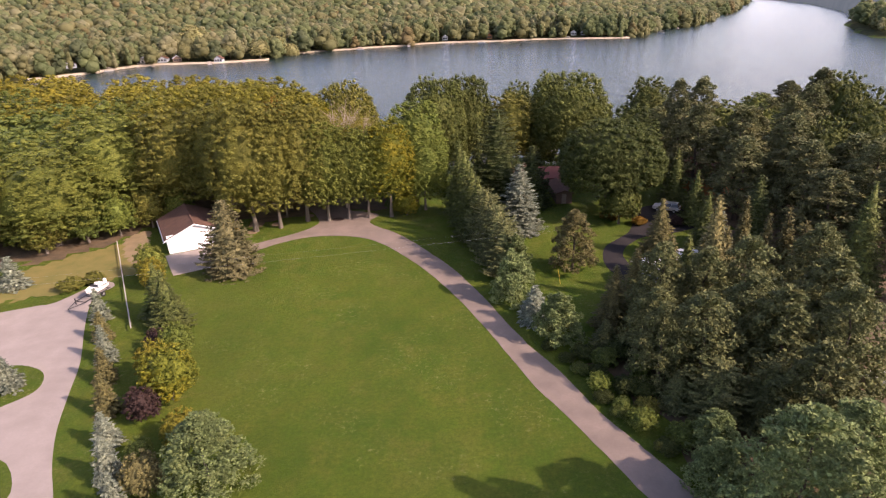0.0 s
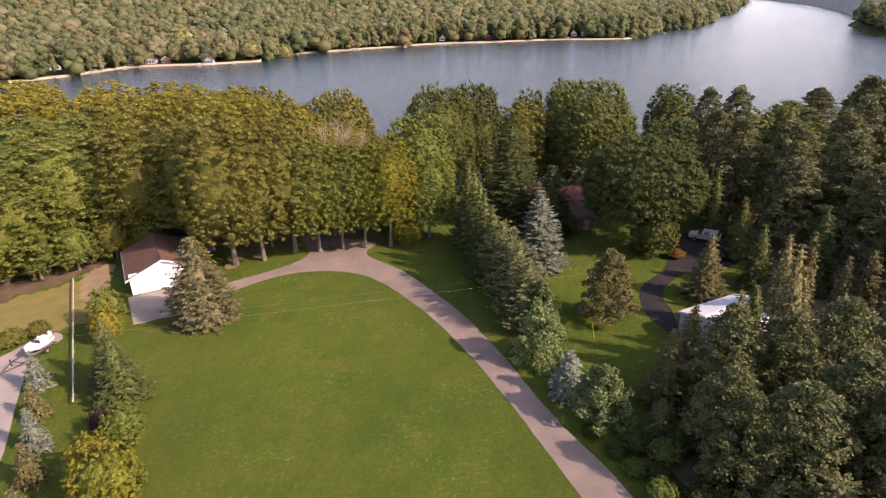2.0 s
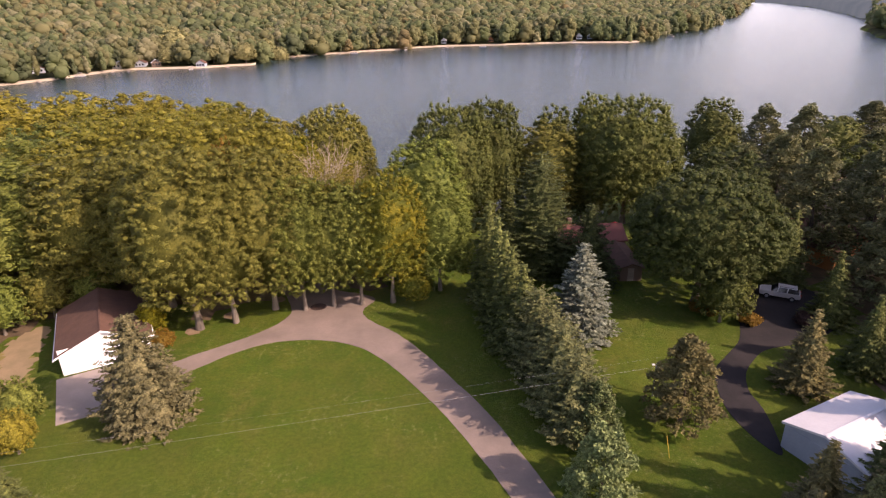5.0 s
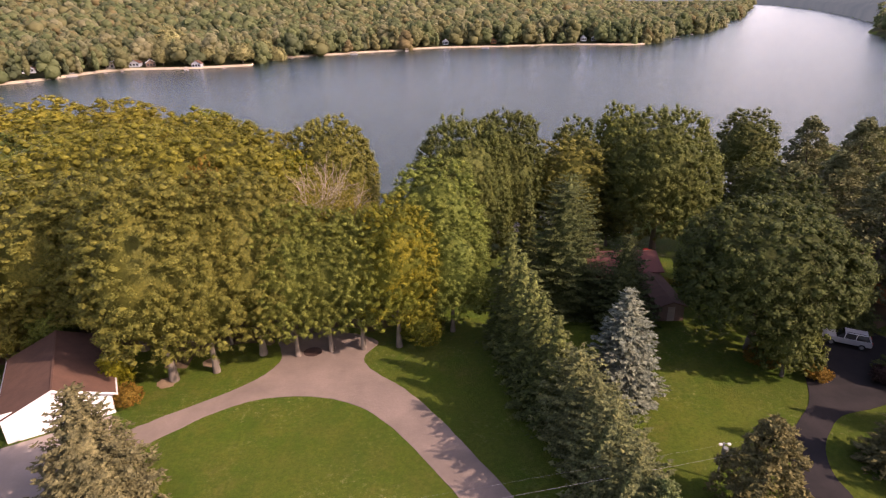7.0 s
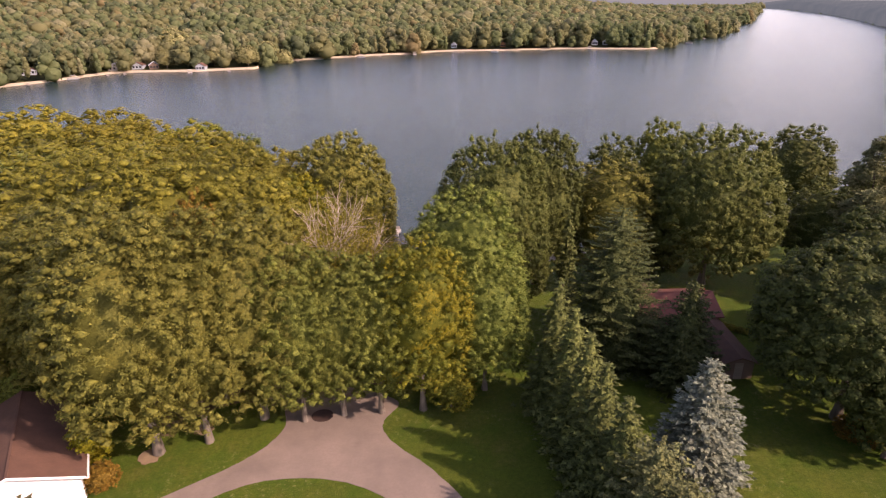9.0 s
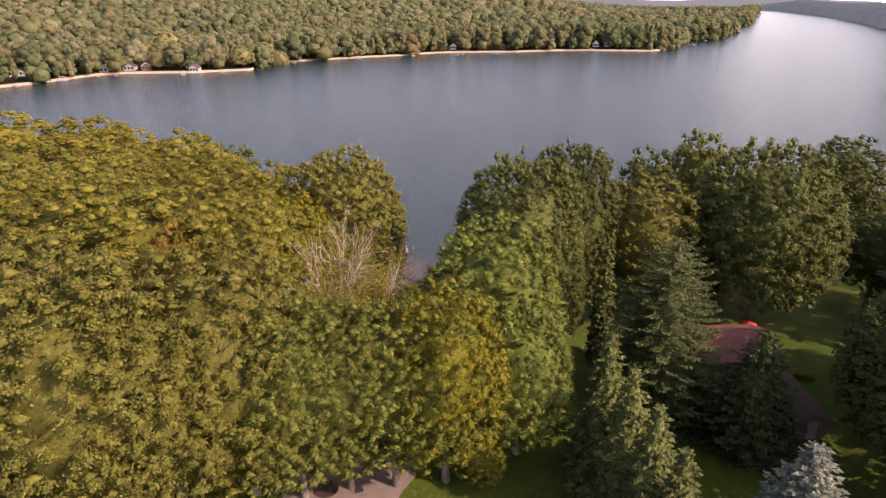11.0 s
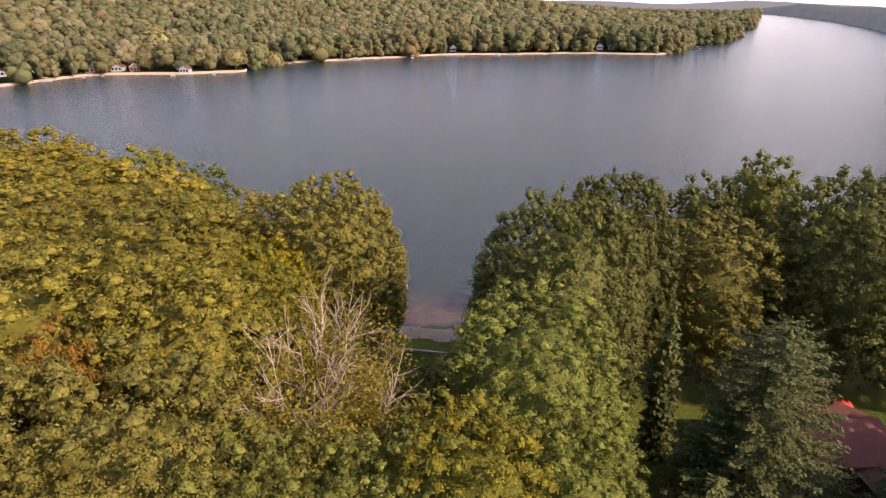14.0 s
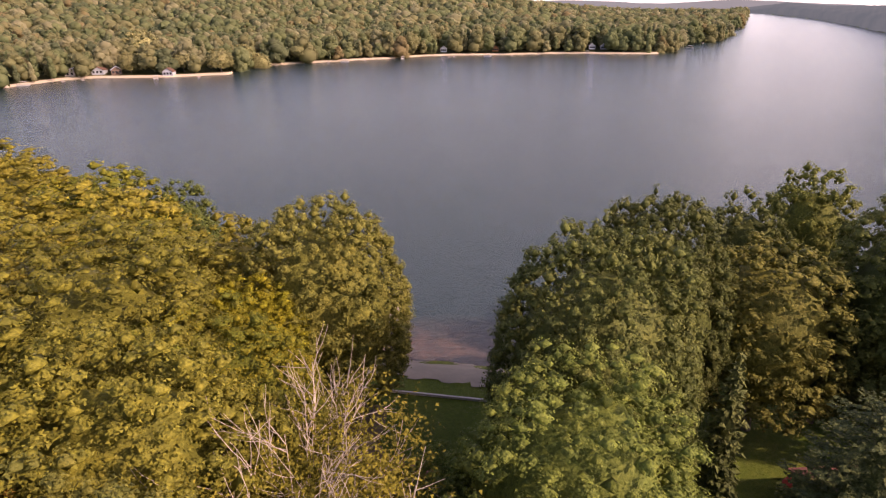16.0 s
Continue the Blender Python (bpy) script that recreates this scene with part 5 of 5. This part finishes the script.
def dock(x, y, turn, length, label):
    """A pole dock: planked deck on thin legs."""
    ob = thing("dock", x, y, LAKE_Z, turn, label, "dock", "docks")
    part("deck", box(bmesh.new(), -0.7, -length, 0.45, 0.7, 1.5, 0.57), WOOD, ob)
    for s in range(int(length // 3) + 1):
        for side in (-0.65, 0.65):
            part("leg", rod(bmesh.new(), (side, -s * 3.0, -1.5), (side, -s * 3.0, 0.8), 0.05, 0.05, 6), GALV, ob)
    return ob


def pontoon(x, y, turn, label):
    """A moored pontoon boat with a canopy."""
    ob = thing("pontoon_boat", x, y, LAKE_Z, turn, label, "boat", "moored boats")
    for side in (-0.95, 0.95):
        part("pontoon", rod(bmesh.new(), (side, -3.0, 0.1), (side, 3.0, 0.1), 0.33, 0.33, 10), GALV, ob)
    part("deck", box(bmesh.new(), -1.25, -3.0, 0.42, 1.25, 3.0, 0.52), PALE_STONE, ob)
    bm = bmesh.new()
    for b in ((-1.25, -2.8, 0.52, -1.18, 2.8, 1.15), (1.18, -2.8, 0.52, 1.25, 2.8, 1.15), (-1.25, 2.73, 0.52, 1.25, 2.8, 1.15)):
        box(bm, *b)
    part("railing", bm, PALE_STONE, ob)
    part("canopy", box(bmesh.new(), -1.3, -1.6, 2.2, 1.3, 1.4, 2.3, 0.04), PALE_STONE, ob, "pale canvas canopy")
    for sx in (-1.2, 1.2):
        for sy in (-1.5, 1.3):
            part("post", rod(bmesh.new(), (sx, sy, 0.5), (sx, sy, 2.2), 0.03), GALV, ob)
    return ob


for i, (x, y) in enumerate(((-240, 410), (-230, 436), (-216, 452), (-208, 458), (-168, 458), (-143, 464), (-112, 532), (-70, 554), (-78, 551), (-52, 560), (-28, 569), (12, 580), (16, 581), (38, 582), (62, 585), (84, 590), (120, 595), (150, 596), (176, 594), (222, 638), (268, 700))):
    turn = math.degrees(-math.atan2(x - HUB[0], y - HUB[1]))
    if i % 3 != 1:
        dock(x, y, turn, 12.0, "long wooden dock on the far shore")
    else:
        pontoon(x + 4, y - 4, turn + 70 * (i % 2), "pale pontoon boat moored at the far shore")
dock(-21.0, 151.5, 10, 14.0, "wooden dock in front of the beach")
pontoon(-17.4, 157.7, 80, "pale pontoon boat beside the dock")
pontoon(-21.4, 157.0, 8, "pale pontoon boat moored near the beach")
dock(-52, 178, 24, 16.0, "wooden dock beyond the wood")
pontoon(-53.5, 189.0, 20, "pale pontoon boat beside a dock")
dock(30.5, 148.5, -6, 12.0, "wooden dock behind the lakeside trees")
pontoon(28.4, 149.8, 80, "pale pontoon boat behind the lakeside trees")
# ---- the half-dead tree ----
def dead_tree(x, y, height):
    """Many bare grey stems fanning up from a low fork, with thin yellowing leaves."""
    root = new("tree")
    root.matrix_world = pose(x, y, float(rise(x, y)))
    rng = np.random.default_rng(77)
    z = np.linspace(-0.2, 6.0, 6)
    trunk = new("trunk", wood_mesh("trunk", [tube(np.stack([0 * z, 0.05 * z, z], -1), np.linspace(0.42, 0.28, 6), 9)]))
    trunk.parent = root
    tips = []
    for i in range(34):
        ang = i * 2.39996
        tilt = 0.12 + 0.62 * (i / 34)
        line = limb_line(rng, (0, 0, 3.0 + 2.8 * rng.random()), (math.cos(ang) * tilt, math.sin(ang) * tilt, 1.0), height * rng.uniform(0.52, 0.76), 0.35, 7, 0.07)
        chunks = [tube(line, np.linspace(0.075, 0.014, len(line)), 6)]
        for k in range(17):
            at = rng.uniform(0.3, 0.98) * (len(line) - 1)
            p = line[int(at)] + (line[min(int(at) + 1, len(line) - 1)] - line[int(at)]) * (at % 1)
            way = np.array([math.cos(ang), math.sin(ang), 1.0]) * 0.6 + rng.normal(0, 0.36, 3)
            way /= np.linalg.norm(way)
            twig = limb_line(rng, p, way, rng.uniform(1.6, 3.6), 0.4, 4)
            chunks.append(tube(twig, np.linspace(0.026, 0.010, len(twig)), 4))
            tips.append(twig[-1])
            for _ in range(2):
                q = twig[int(rng.integers(1, 4))]
                w2 = way + rng.normal(0, 0.5, 3)
                w2 /= np.linalg.norm(w2)
                fine = limb_line(rng, q, w2, rng.uniform(0.8, 1.8), 0.3, 3)
                chunks.append(tube(fine, np.linspace(0.020, 0.009, len(fine)), 3))
                tips.append(fine[-1])
        limb = new("limb", wood_mesh("limb", chunks))
        limb.data.materials[0] = PALE_BARK
        limb.parent = root
    trunk.data.materials[0] = PALE_BARK
    tips = np.array(tips)
    low = tips[(tips[:, 2] < np.percentile(tips[:, 2], 88))]
    leaves = np.repeat(low, 26, 0)
    leaves = leaves + rng.normal(0, 0.55, leaves.shape) * np.array([1, 1, 0.8])
    crown = new("crown", crown_mesh("crown", [leaf_cloud(rng, leaves, np.tile([0, 0, 0.7], (len(leaves), 1)), 0.17, 0.6)]))
    crown.data.materials[0] = YELLOW
    crown.parent = root
    return tagged(root, "half-dead tree with bare grey stems and thin yellowing leaves", "tree")


dead_tree(-18.0, 109.8, 18.8)


# ---- things round the houses ----
def suv(x, y, turn, material, label):
    """A five-door car: body, glasshouse, wheels, lamps."""
    ob = thing("car", x, y, float(rise(x, y)) + 0.035, turn, label, "car")
    side = [(-2.3, 0.42), (2.25, 0.42), (2.32, 0.75), (2.2, 0.98), (1.15, 1.08), (-2.2, 1.12), (-2.34, 0.8)]
    bm = prism(bmesh.new(), side, -0.92, 0.92)
    bmesh.ops.bevel(bm, geom=bm.edges[:], offset=0.07, segments=2, affect="EDGES")
    part("body", bm, material, ob)
    bm = bmesh.new()
    low, top = [(-2.12, 1.08), (1.05, 1.06)], [(-1.85, 1.62), (0.3, 1.64)]
    ring = [[bm.verts.new((px, s * w, pz)) for px, pz in pts for s in (-1, 1)] for pts, w in ((low, 0.86), (top, 0.68))]
    (a, b, c, d), (e, f, g, h) = ring
    for face in ((a, c, g, e), (b, f, h, d), (c, d, h, g), (a, e, f, b), (e, g, h, f)):
        bm.faces.new(face)
    part("window_band", bm, GLASS_DARK, ob, "dark glass windows")
    part("roof", box(bmesh.new(), -1.84, -0.67, 1.61, 0.3, 0.67, 1.69, 0.03), material, ob)
    for px in (-0.75, 0.32):
        for s in (-1, 1):
            part("pillar", rod(bmesh.new(), (px, s * 0.86, 1.08), (px - 0.12, s * 0.69, 1.63), 0.045, 0.045, 6), material, ob)
    for px in (-1.42, 1.42):
        for s in (-1, 1):
            wheel = part("wheel", rod(bmesh.new(), (px, s * 0.74, 0.34), (px, s * 0.95, 0.34), 0.34, 0.34, 18), RUBBER, ob)
            part("rim", rod(bmesh.new(), (px, s * 0.945, 0.34), (px, s * 0.965, 0.34), 0.2, 0.2, 12), GALV, wheel)
    for s in (-0.65, 0.65):
        part("headlight", box(bmesh.new(), 2.2, s - 0.18, 0.72, 2.33, s + 0.18, 0.88, 0.02), BOAT_HULL, ob)
        part("tail_light", box(bmesh.new(), -2.36, s - 0.12, 0.75, -2.25, s + 0.12, 1.02, 0.02), RED_CLOTH, ob)
    for px in (-1.7, 0.1):
        part("roof_rail", box(bmesh.new(), -1.7, 0.52 * (1 if px > 0 else -1), 1.69, 0.15, 0.56 * (1 if px > 0 else -1), 1.74), DARK, ob)
    return ob


suv(40.4, 101.6, 150.0, CAR_PAINT, "silver estate car parked on dark asphalt")
suv(43.2, 48.0, 120.0, BOAT_HULL, "white car parked behind the pines")


def boat_on_trailer(x, y, turn):
    ob = thing("boat_trailer", x, y, 0.04, turn, "black steel trailer carrying a white boat", "trailer")
    for s in (-0.75, 0.75):
        part("rail", box(bmesh.new(), -2.4, s - 0.05, 0.5, 2.4, s + 0.05, 0.6), DARK, ob)
        wheel = part("wheel", rod(bmesh.new(), (-0.8, s * 1.1, 0.33), (-0.8, s * 1.35, 0.33), 0.33, 0.33, 16), RUBBER, ob)
        part("rim", rod(bmesh.new(), (-0.8, s * 1.345, 0.33), (-0.8, s * 1.36, 0.33), 0.18, 0.18, 10), GALV, wheel)
    for px in (-2.2, -0.8, 0.6, 2.2):
        part("crossbar", box(bmesh.new(), px - 0.05, -0.8, 0.5, px + 0.05, 0.8, 0.58), DARK, ob)
    for s in (-0.7, 0.7):
        part("tongue", rod(bmesh.new(), (2.4, s, 0.55), (4.4, 0, 0.5), 0.05), DARK, ob)
    part("winch_post", box(bmesh.new(), 2.9, -0.06, 0.5, 3.0, 0.06, 1.4), DARK, ob)
    part("jack", rod(bmesh.new(), (4.2, 0, 0.0), (4.2, 0, 0.7), 0.04), GALV, ob)
    boat = thing("boat", x, y, 0.62, turn, "white fibreglass boat on a trailer", "boat")
    boat.matrix_world = pose(x + 0.2, y + 0.7, 0.62, 0, 0, turn) @ Matrix.Diagonal((0.62, 0.85, 0.85, 1))
    bm = bmesh.new()
    rows = []
    for px, w, keel, deck in ((-2.6, 0.95, 0.1, 0.95), (-1.0, 1.05, 0.0, 0.95), (0.8, 1.0, 0.02, 1.0), (2.0, 0.6, 0.25, 1.08), (2.8, 0.06, 0.75, 1.15)):
        rows.append([bm.verts.new(p) for p in ((px, -w, deck), (px, -w * 0.8, keel + 0.32), (px, 0, keel), (px, w * 0.8, keel + 0.32), (px, w, deck))])
    for p, q in zip(rows, rows[1:]):
        for k in range(4):
            bm.faces.new((p[k], p[k + 1], q[k + 1], q[k]))
    bm.faces.new(rows[0])
    part("hull", bm, BOAT_HULL, boat)
    part("deck", prism(bmesh.new(), [(-2.55, 0.9), (1.9, 0.98), (2.5, 1.08), (1.9, 1.03), (-2.55, 0.95)], -0.55, 0.55), BOAT_HULL, boat)
    part("windshield", box(bmesh.new(), 0.3, -0.7, 1.0, 0.4, 0.7, 1.45), GLASS_DARK, boat)
    part("outboard", box(bmesh.new(), -3.1, -0.22, 0.35, -2.6, 0.22, 1.45, 0.06), BOAT_HULL, boat, "white outboard motor")
    for py in (-0.4, 0.4):
        part("seat", box(bmesh.new(), -1.2, py - 0.25, 0.95, -0.7, py + 0.25, 1.4, 0.04), BOAT_HULL, boat)
    return ob


boat_on_trailer(-48.4, 74.4, -104.0)


def umbrella(x, y, z, label, wide=1.5, top=2.7):
    ob = thing("patio_umbrella", x, y, z, 10, label, "umbrella")
    n = 8
    for k in range(n):
        a0, a1 = 2 * math.pi * k / n, 2 * math.pi * (k + 1) / n
        bm = bmesh.new()
        tip = bm.verts.new((0, 0, top))
        rim = [bm.verts.new((math.cos(a) * wide, math.sin(a) * wide, top - 0.55)) for a in (a0, a1)]
        flap = [bm.verts.new((math.cos(a) * wide, math.sin(a) * wide, top - 0.75)) for a in (a0, a1)]
        bm.faces.new((tip, *rim))
        bm.faces.new((rim[0], flap[0], flap[1], rim[1]))
        part("panel", bm, RED_CLOTH, ob)
        part("rib", rod(bmesh.new(), (0, 0, top - 0.04), (math.cos(a0) * wide, math.sin(a0) * wide, top - 0.58), 0.012, 0.012, 5), WOOD, ob)
    part("pole", rod(bmesh.new(), (0, 0, 0), (0, 0, top), 0.025), WOOD, ob)
    part("base", rod(bmesh.new(), (0, 0, 0), (0, 0, 0.1), 0.3, 0.26, 16), DARK, ob)
    return ob


umbrella(25.8, 124.8, 0.0, "red canvas patio umbrella beside the house", 0.95, 2.5)
umbrella(15.3, 123.2, 0.0, "red canvas patio umbrella under the trees", 1.0, 2.0)


def lawn_chair(x, y, turn):
    ob = thing("lawn_chair", x, y, float(rise(x, y)) + 0.02, turn, "white slatted wooden lawn chair", "chair", "lakeside chairs")
    for k in range(5):
        part("seat_slat", box(bmesh.new(), -0.3, -0.28 + k * 0.12, 0.36 - k * 0.02, 0.3, -0.18 + k * 0.12, 0.39 - k * 0.02), WHITE, ob)
        bm = bmesh.new()
        rod(bm, (-0.24 + k * 0.12, 0.3, 0.28), (-0.24 + k * 0.12, 0.55, 1.0), 0.05, 0.05, 4)
        part("back_slat", bm, WHITE, ob)
    for s in (-0.34, 0.34):
        part("leg", box(bmesh.new(), s - 0.03, -0.3, 0, s + 0.03, -0.22, 0.56), WHITE, ob)
        part("leg", box(bmesh.new(), s - 0.03, 0.3, 0, s + 0.03, 0.38, 0.56), WHITE, ob)
        part("armrest", box(bmesh.new(), s - 0.07, -0.38, 0.56, s + 0.07, 0.42, 0.59), WHITE, ob)
    return ob


for x, y, turn in ((26.6, 136.0, 170), (25.2, 137.0, 200), (-20.6, 137.2, 190), (13.6, 121.4, 60)):
    lawn_chair(x, y, turn)


def yard_light(x, y):
    """A steel pole with a grey lamp housing and two lamp heads."""
    ob = thing("yard_light", x, y, 0.0, 0, "grey steel pole with yard lights", "lamp post")
    ob.matrix_world = pose(x, y, 0) @ Matrix.Diagonal((0.85, 0.85, 0.76, 1))
    part("pole", rod(bmesh.new(), (0, 0, 0), (0, 0, 4.9), 0.1, 0.07, 10), GALV, ob)
    part("housing", rod(bmesh.new(), (0.3, 0, 3.4), (0.3, 0, 4.2), 0.24, 0.24, 14), GALV, ob, "grey steel canister")
    part("bracket", box(bmesh.new(), 0.0, -0.05, 3.7, 0.3, 0.05, 3.8), GALV, ob)
    for s in (-0.4, 0.4):
        arm = part("arm", rod(bmesh.new(), (0, 0, 4.8), (s, -0.2, 4.9), 0.03), GALV, ob)
        part("lamp_head", box(bmesh.new(), s - 0.15, -0.35, 4.8, s + 0.15, -0.1, 5.0, 0.03), BOAT_HULL, arm, "white lamp head")
    return ob


yard_light(17.4, 82.2)


def cable(a, b, sag, size, label):
    """A hanging wire between two points."""
    a, b = np.array(a, float), np.array(b, float)
    t = np.linspace(0, 1, 25)[:, None]
    line = a + (b - a) * t - np.array([0, 0, 1]) * sag * 4 * t * (1 - t)
    ob = new("overhead_cable", wood_mesh("overhead_cable", [tube(line, np.full(25, size), 5)]))
    ob.data.materials[0] = GALV
    return tagged(ob, label, "cable")


post = thing("utility_pole", -84.0, 59.4, 0.0, 0, "weathered wooden utility pole beside the drive", "utility pole")
part("pole", rod(bmesh.new(), (0, 0, -0.3), (0, 0, 7.6), 0.16, 0.11, 10), WOOD, post)
part("crossarm", box(bmesh.new(), -0.06, -1.0, 6.9, 0.06, 1.0, 7.05), WOOD, post)
cable((16.9, 78.4, 6.1), (-84.0, 59.4, 6.9), 0.4, 0.006, "thin grey overhead cable across the lawn")
cable((16.9, 79.0, 6.6), (-84.0, 60.4, 7.4), 0.3, 0.003, "thin grey overhead cable across the lawn")

# marker stake on the eastern lawn
stake = thing("guy_stake", 15.9, 73.6, 0.0, 0, "thin yellow marker stake on the lawn", "stake")
part("stake", rod(bmesh.new(), (0, 0, -0.1), (-0.4, 0.2, 2.2), 0.03), GOLD_PAINT, stake)


def fence(points, label):
    """A low rail fence: round posts, one top rail for each bay."""
    ob = thing("fence", points[0][0], points[0][1], 0.0, 0, label, "fence")
    x0, y0 = points[0]
    for (ax, ay), (bx, by) in zip(points, points[1:]):
        n = max(1, round(math.hypot(bx - ax, by - ay) / 2.4))
        for k in range(n):
            p = (ax + (bx - ax) * k / n - x0, ay + (by - ay) * k / n - y0)
            q = (ax + (bx - ax) * (k + 1) / n - x0, ay + (by - ay) * (k + 1) / n - y0)
            part("post", rod(bmesh.new(), (*p, -0.1), (*p, 0.62), 0.04, 0.04, 6), PALE_STONE, ob)
            part("rail", rod(bmesh.new(), (*p, 0.58), (*q, 0.58), 0.08, 0.08, 6), PALE_STONE, ob)
    return ob


fence([(-55.0, 94.6), (-49.2, 84.0), (-43.0, 72.6), (-38.6, 64.6)], "pale rail fence along the western hedge")


# ---- lakeside ----
def sea_wall(a, b):
    """Timbers laid end to end along the top of the beach."""
    d = Vector((b[0] - a[0], b[1] - a[1], 0))
    ob = thing("sea_wall", a[0], a[1], 0.0, math.degrees(math.atan2(d.y, d.x)), "low pale timber wall above the beach", "wall")
    n = round(d.length / 2.4)
    step = d.length / n
    z = float(rise(*((Vector(a) + Vector(b)) / 2)))
    for k in range(n):
        for row in range(2):
            part("timber", box(bmesh.new(), k * step + 0.01, -0.12 + 0.01 * row, z - 0.25 + row * 0.26, (k + 1) * step - 0.01, 0.12 - 0.01 * row, z + row * 0.26, 0.015), PALE_STONE, ob)
    return ob


sea_wall((-19.0, 139.5), (-4.6, 136.2))
slab("manhole", [(-18.9 + 1.05 * math.cos(k * math.pi / 12), 103.3 + 0.95 * math.sin(k * math.pi / 12)) for k in range(24)], 0.0, 0.05, RUST_IRON, "dark rusty round cover in the drive", "cover", "thing")
for x, y, r in ((-33.2, 98.2, 1.0), (-29.8, 101.8, 0.9), (-24.6, 105.8, 0.8)):
    slab("mulch_bed", [(x + r * (1 + 0.15 * math.sin(3 * k + x)) * math.cos(k * math.pi / 10), y + r * (1 + 0.12 * math.sin(2 * k + y)) * math.sin(k * math.pi / 10)) for k in range(20)], 0.0, 0.06, MULCH, "tan wood-chip ring round a trunk", "mulch", "thing")
tree("shrub", 29.4, 98.4, 1.9, RUST, "low orange-leaved shrub under a dark oak", 2.1, BARK, "shrub", "shrub")
tree("shrub", -35.4, 94.6, 2.4, RUST, "orange-leaved shrub at the garage corner", 1.5, BARK, "shrub", "shrub")
tree("small", -37.6, 97.2, 4.6, GOLD, "small golden tree behind the garage", 1.8, BARK)
tree("shrub", 39.4, 94.2, 2.0, PURPLE, "dark red shrub beside the asphalt", 1.3, BARK, "shrub", "shrub")
tree("shrub", 33.4, 95.2, 1.6, RUST, "rust-coloured shrub under the oak", 1.4, BARK, "shrub", "shrub")
for x, y in ((27.0, 117.6), (27.7, 117.0), (28.4, 116.6), (26.3, 118.2)):
    tree("shrub", x, y, 0.8, YELLOW, "low yellow garden shrub beside the house", 0.6, BARK, "shrub", "shrub")
for x, y, r in ((-53.0, 77.4, 2.0), (-50.6, 79.2, 1.5)):
    tree("shrub", x, y, 2.0, OLIVE, "brownish shrub on the dry grass", r, BARK, "shrub", "shrub")
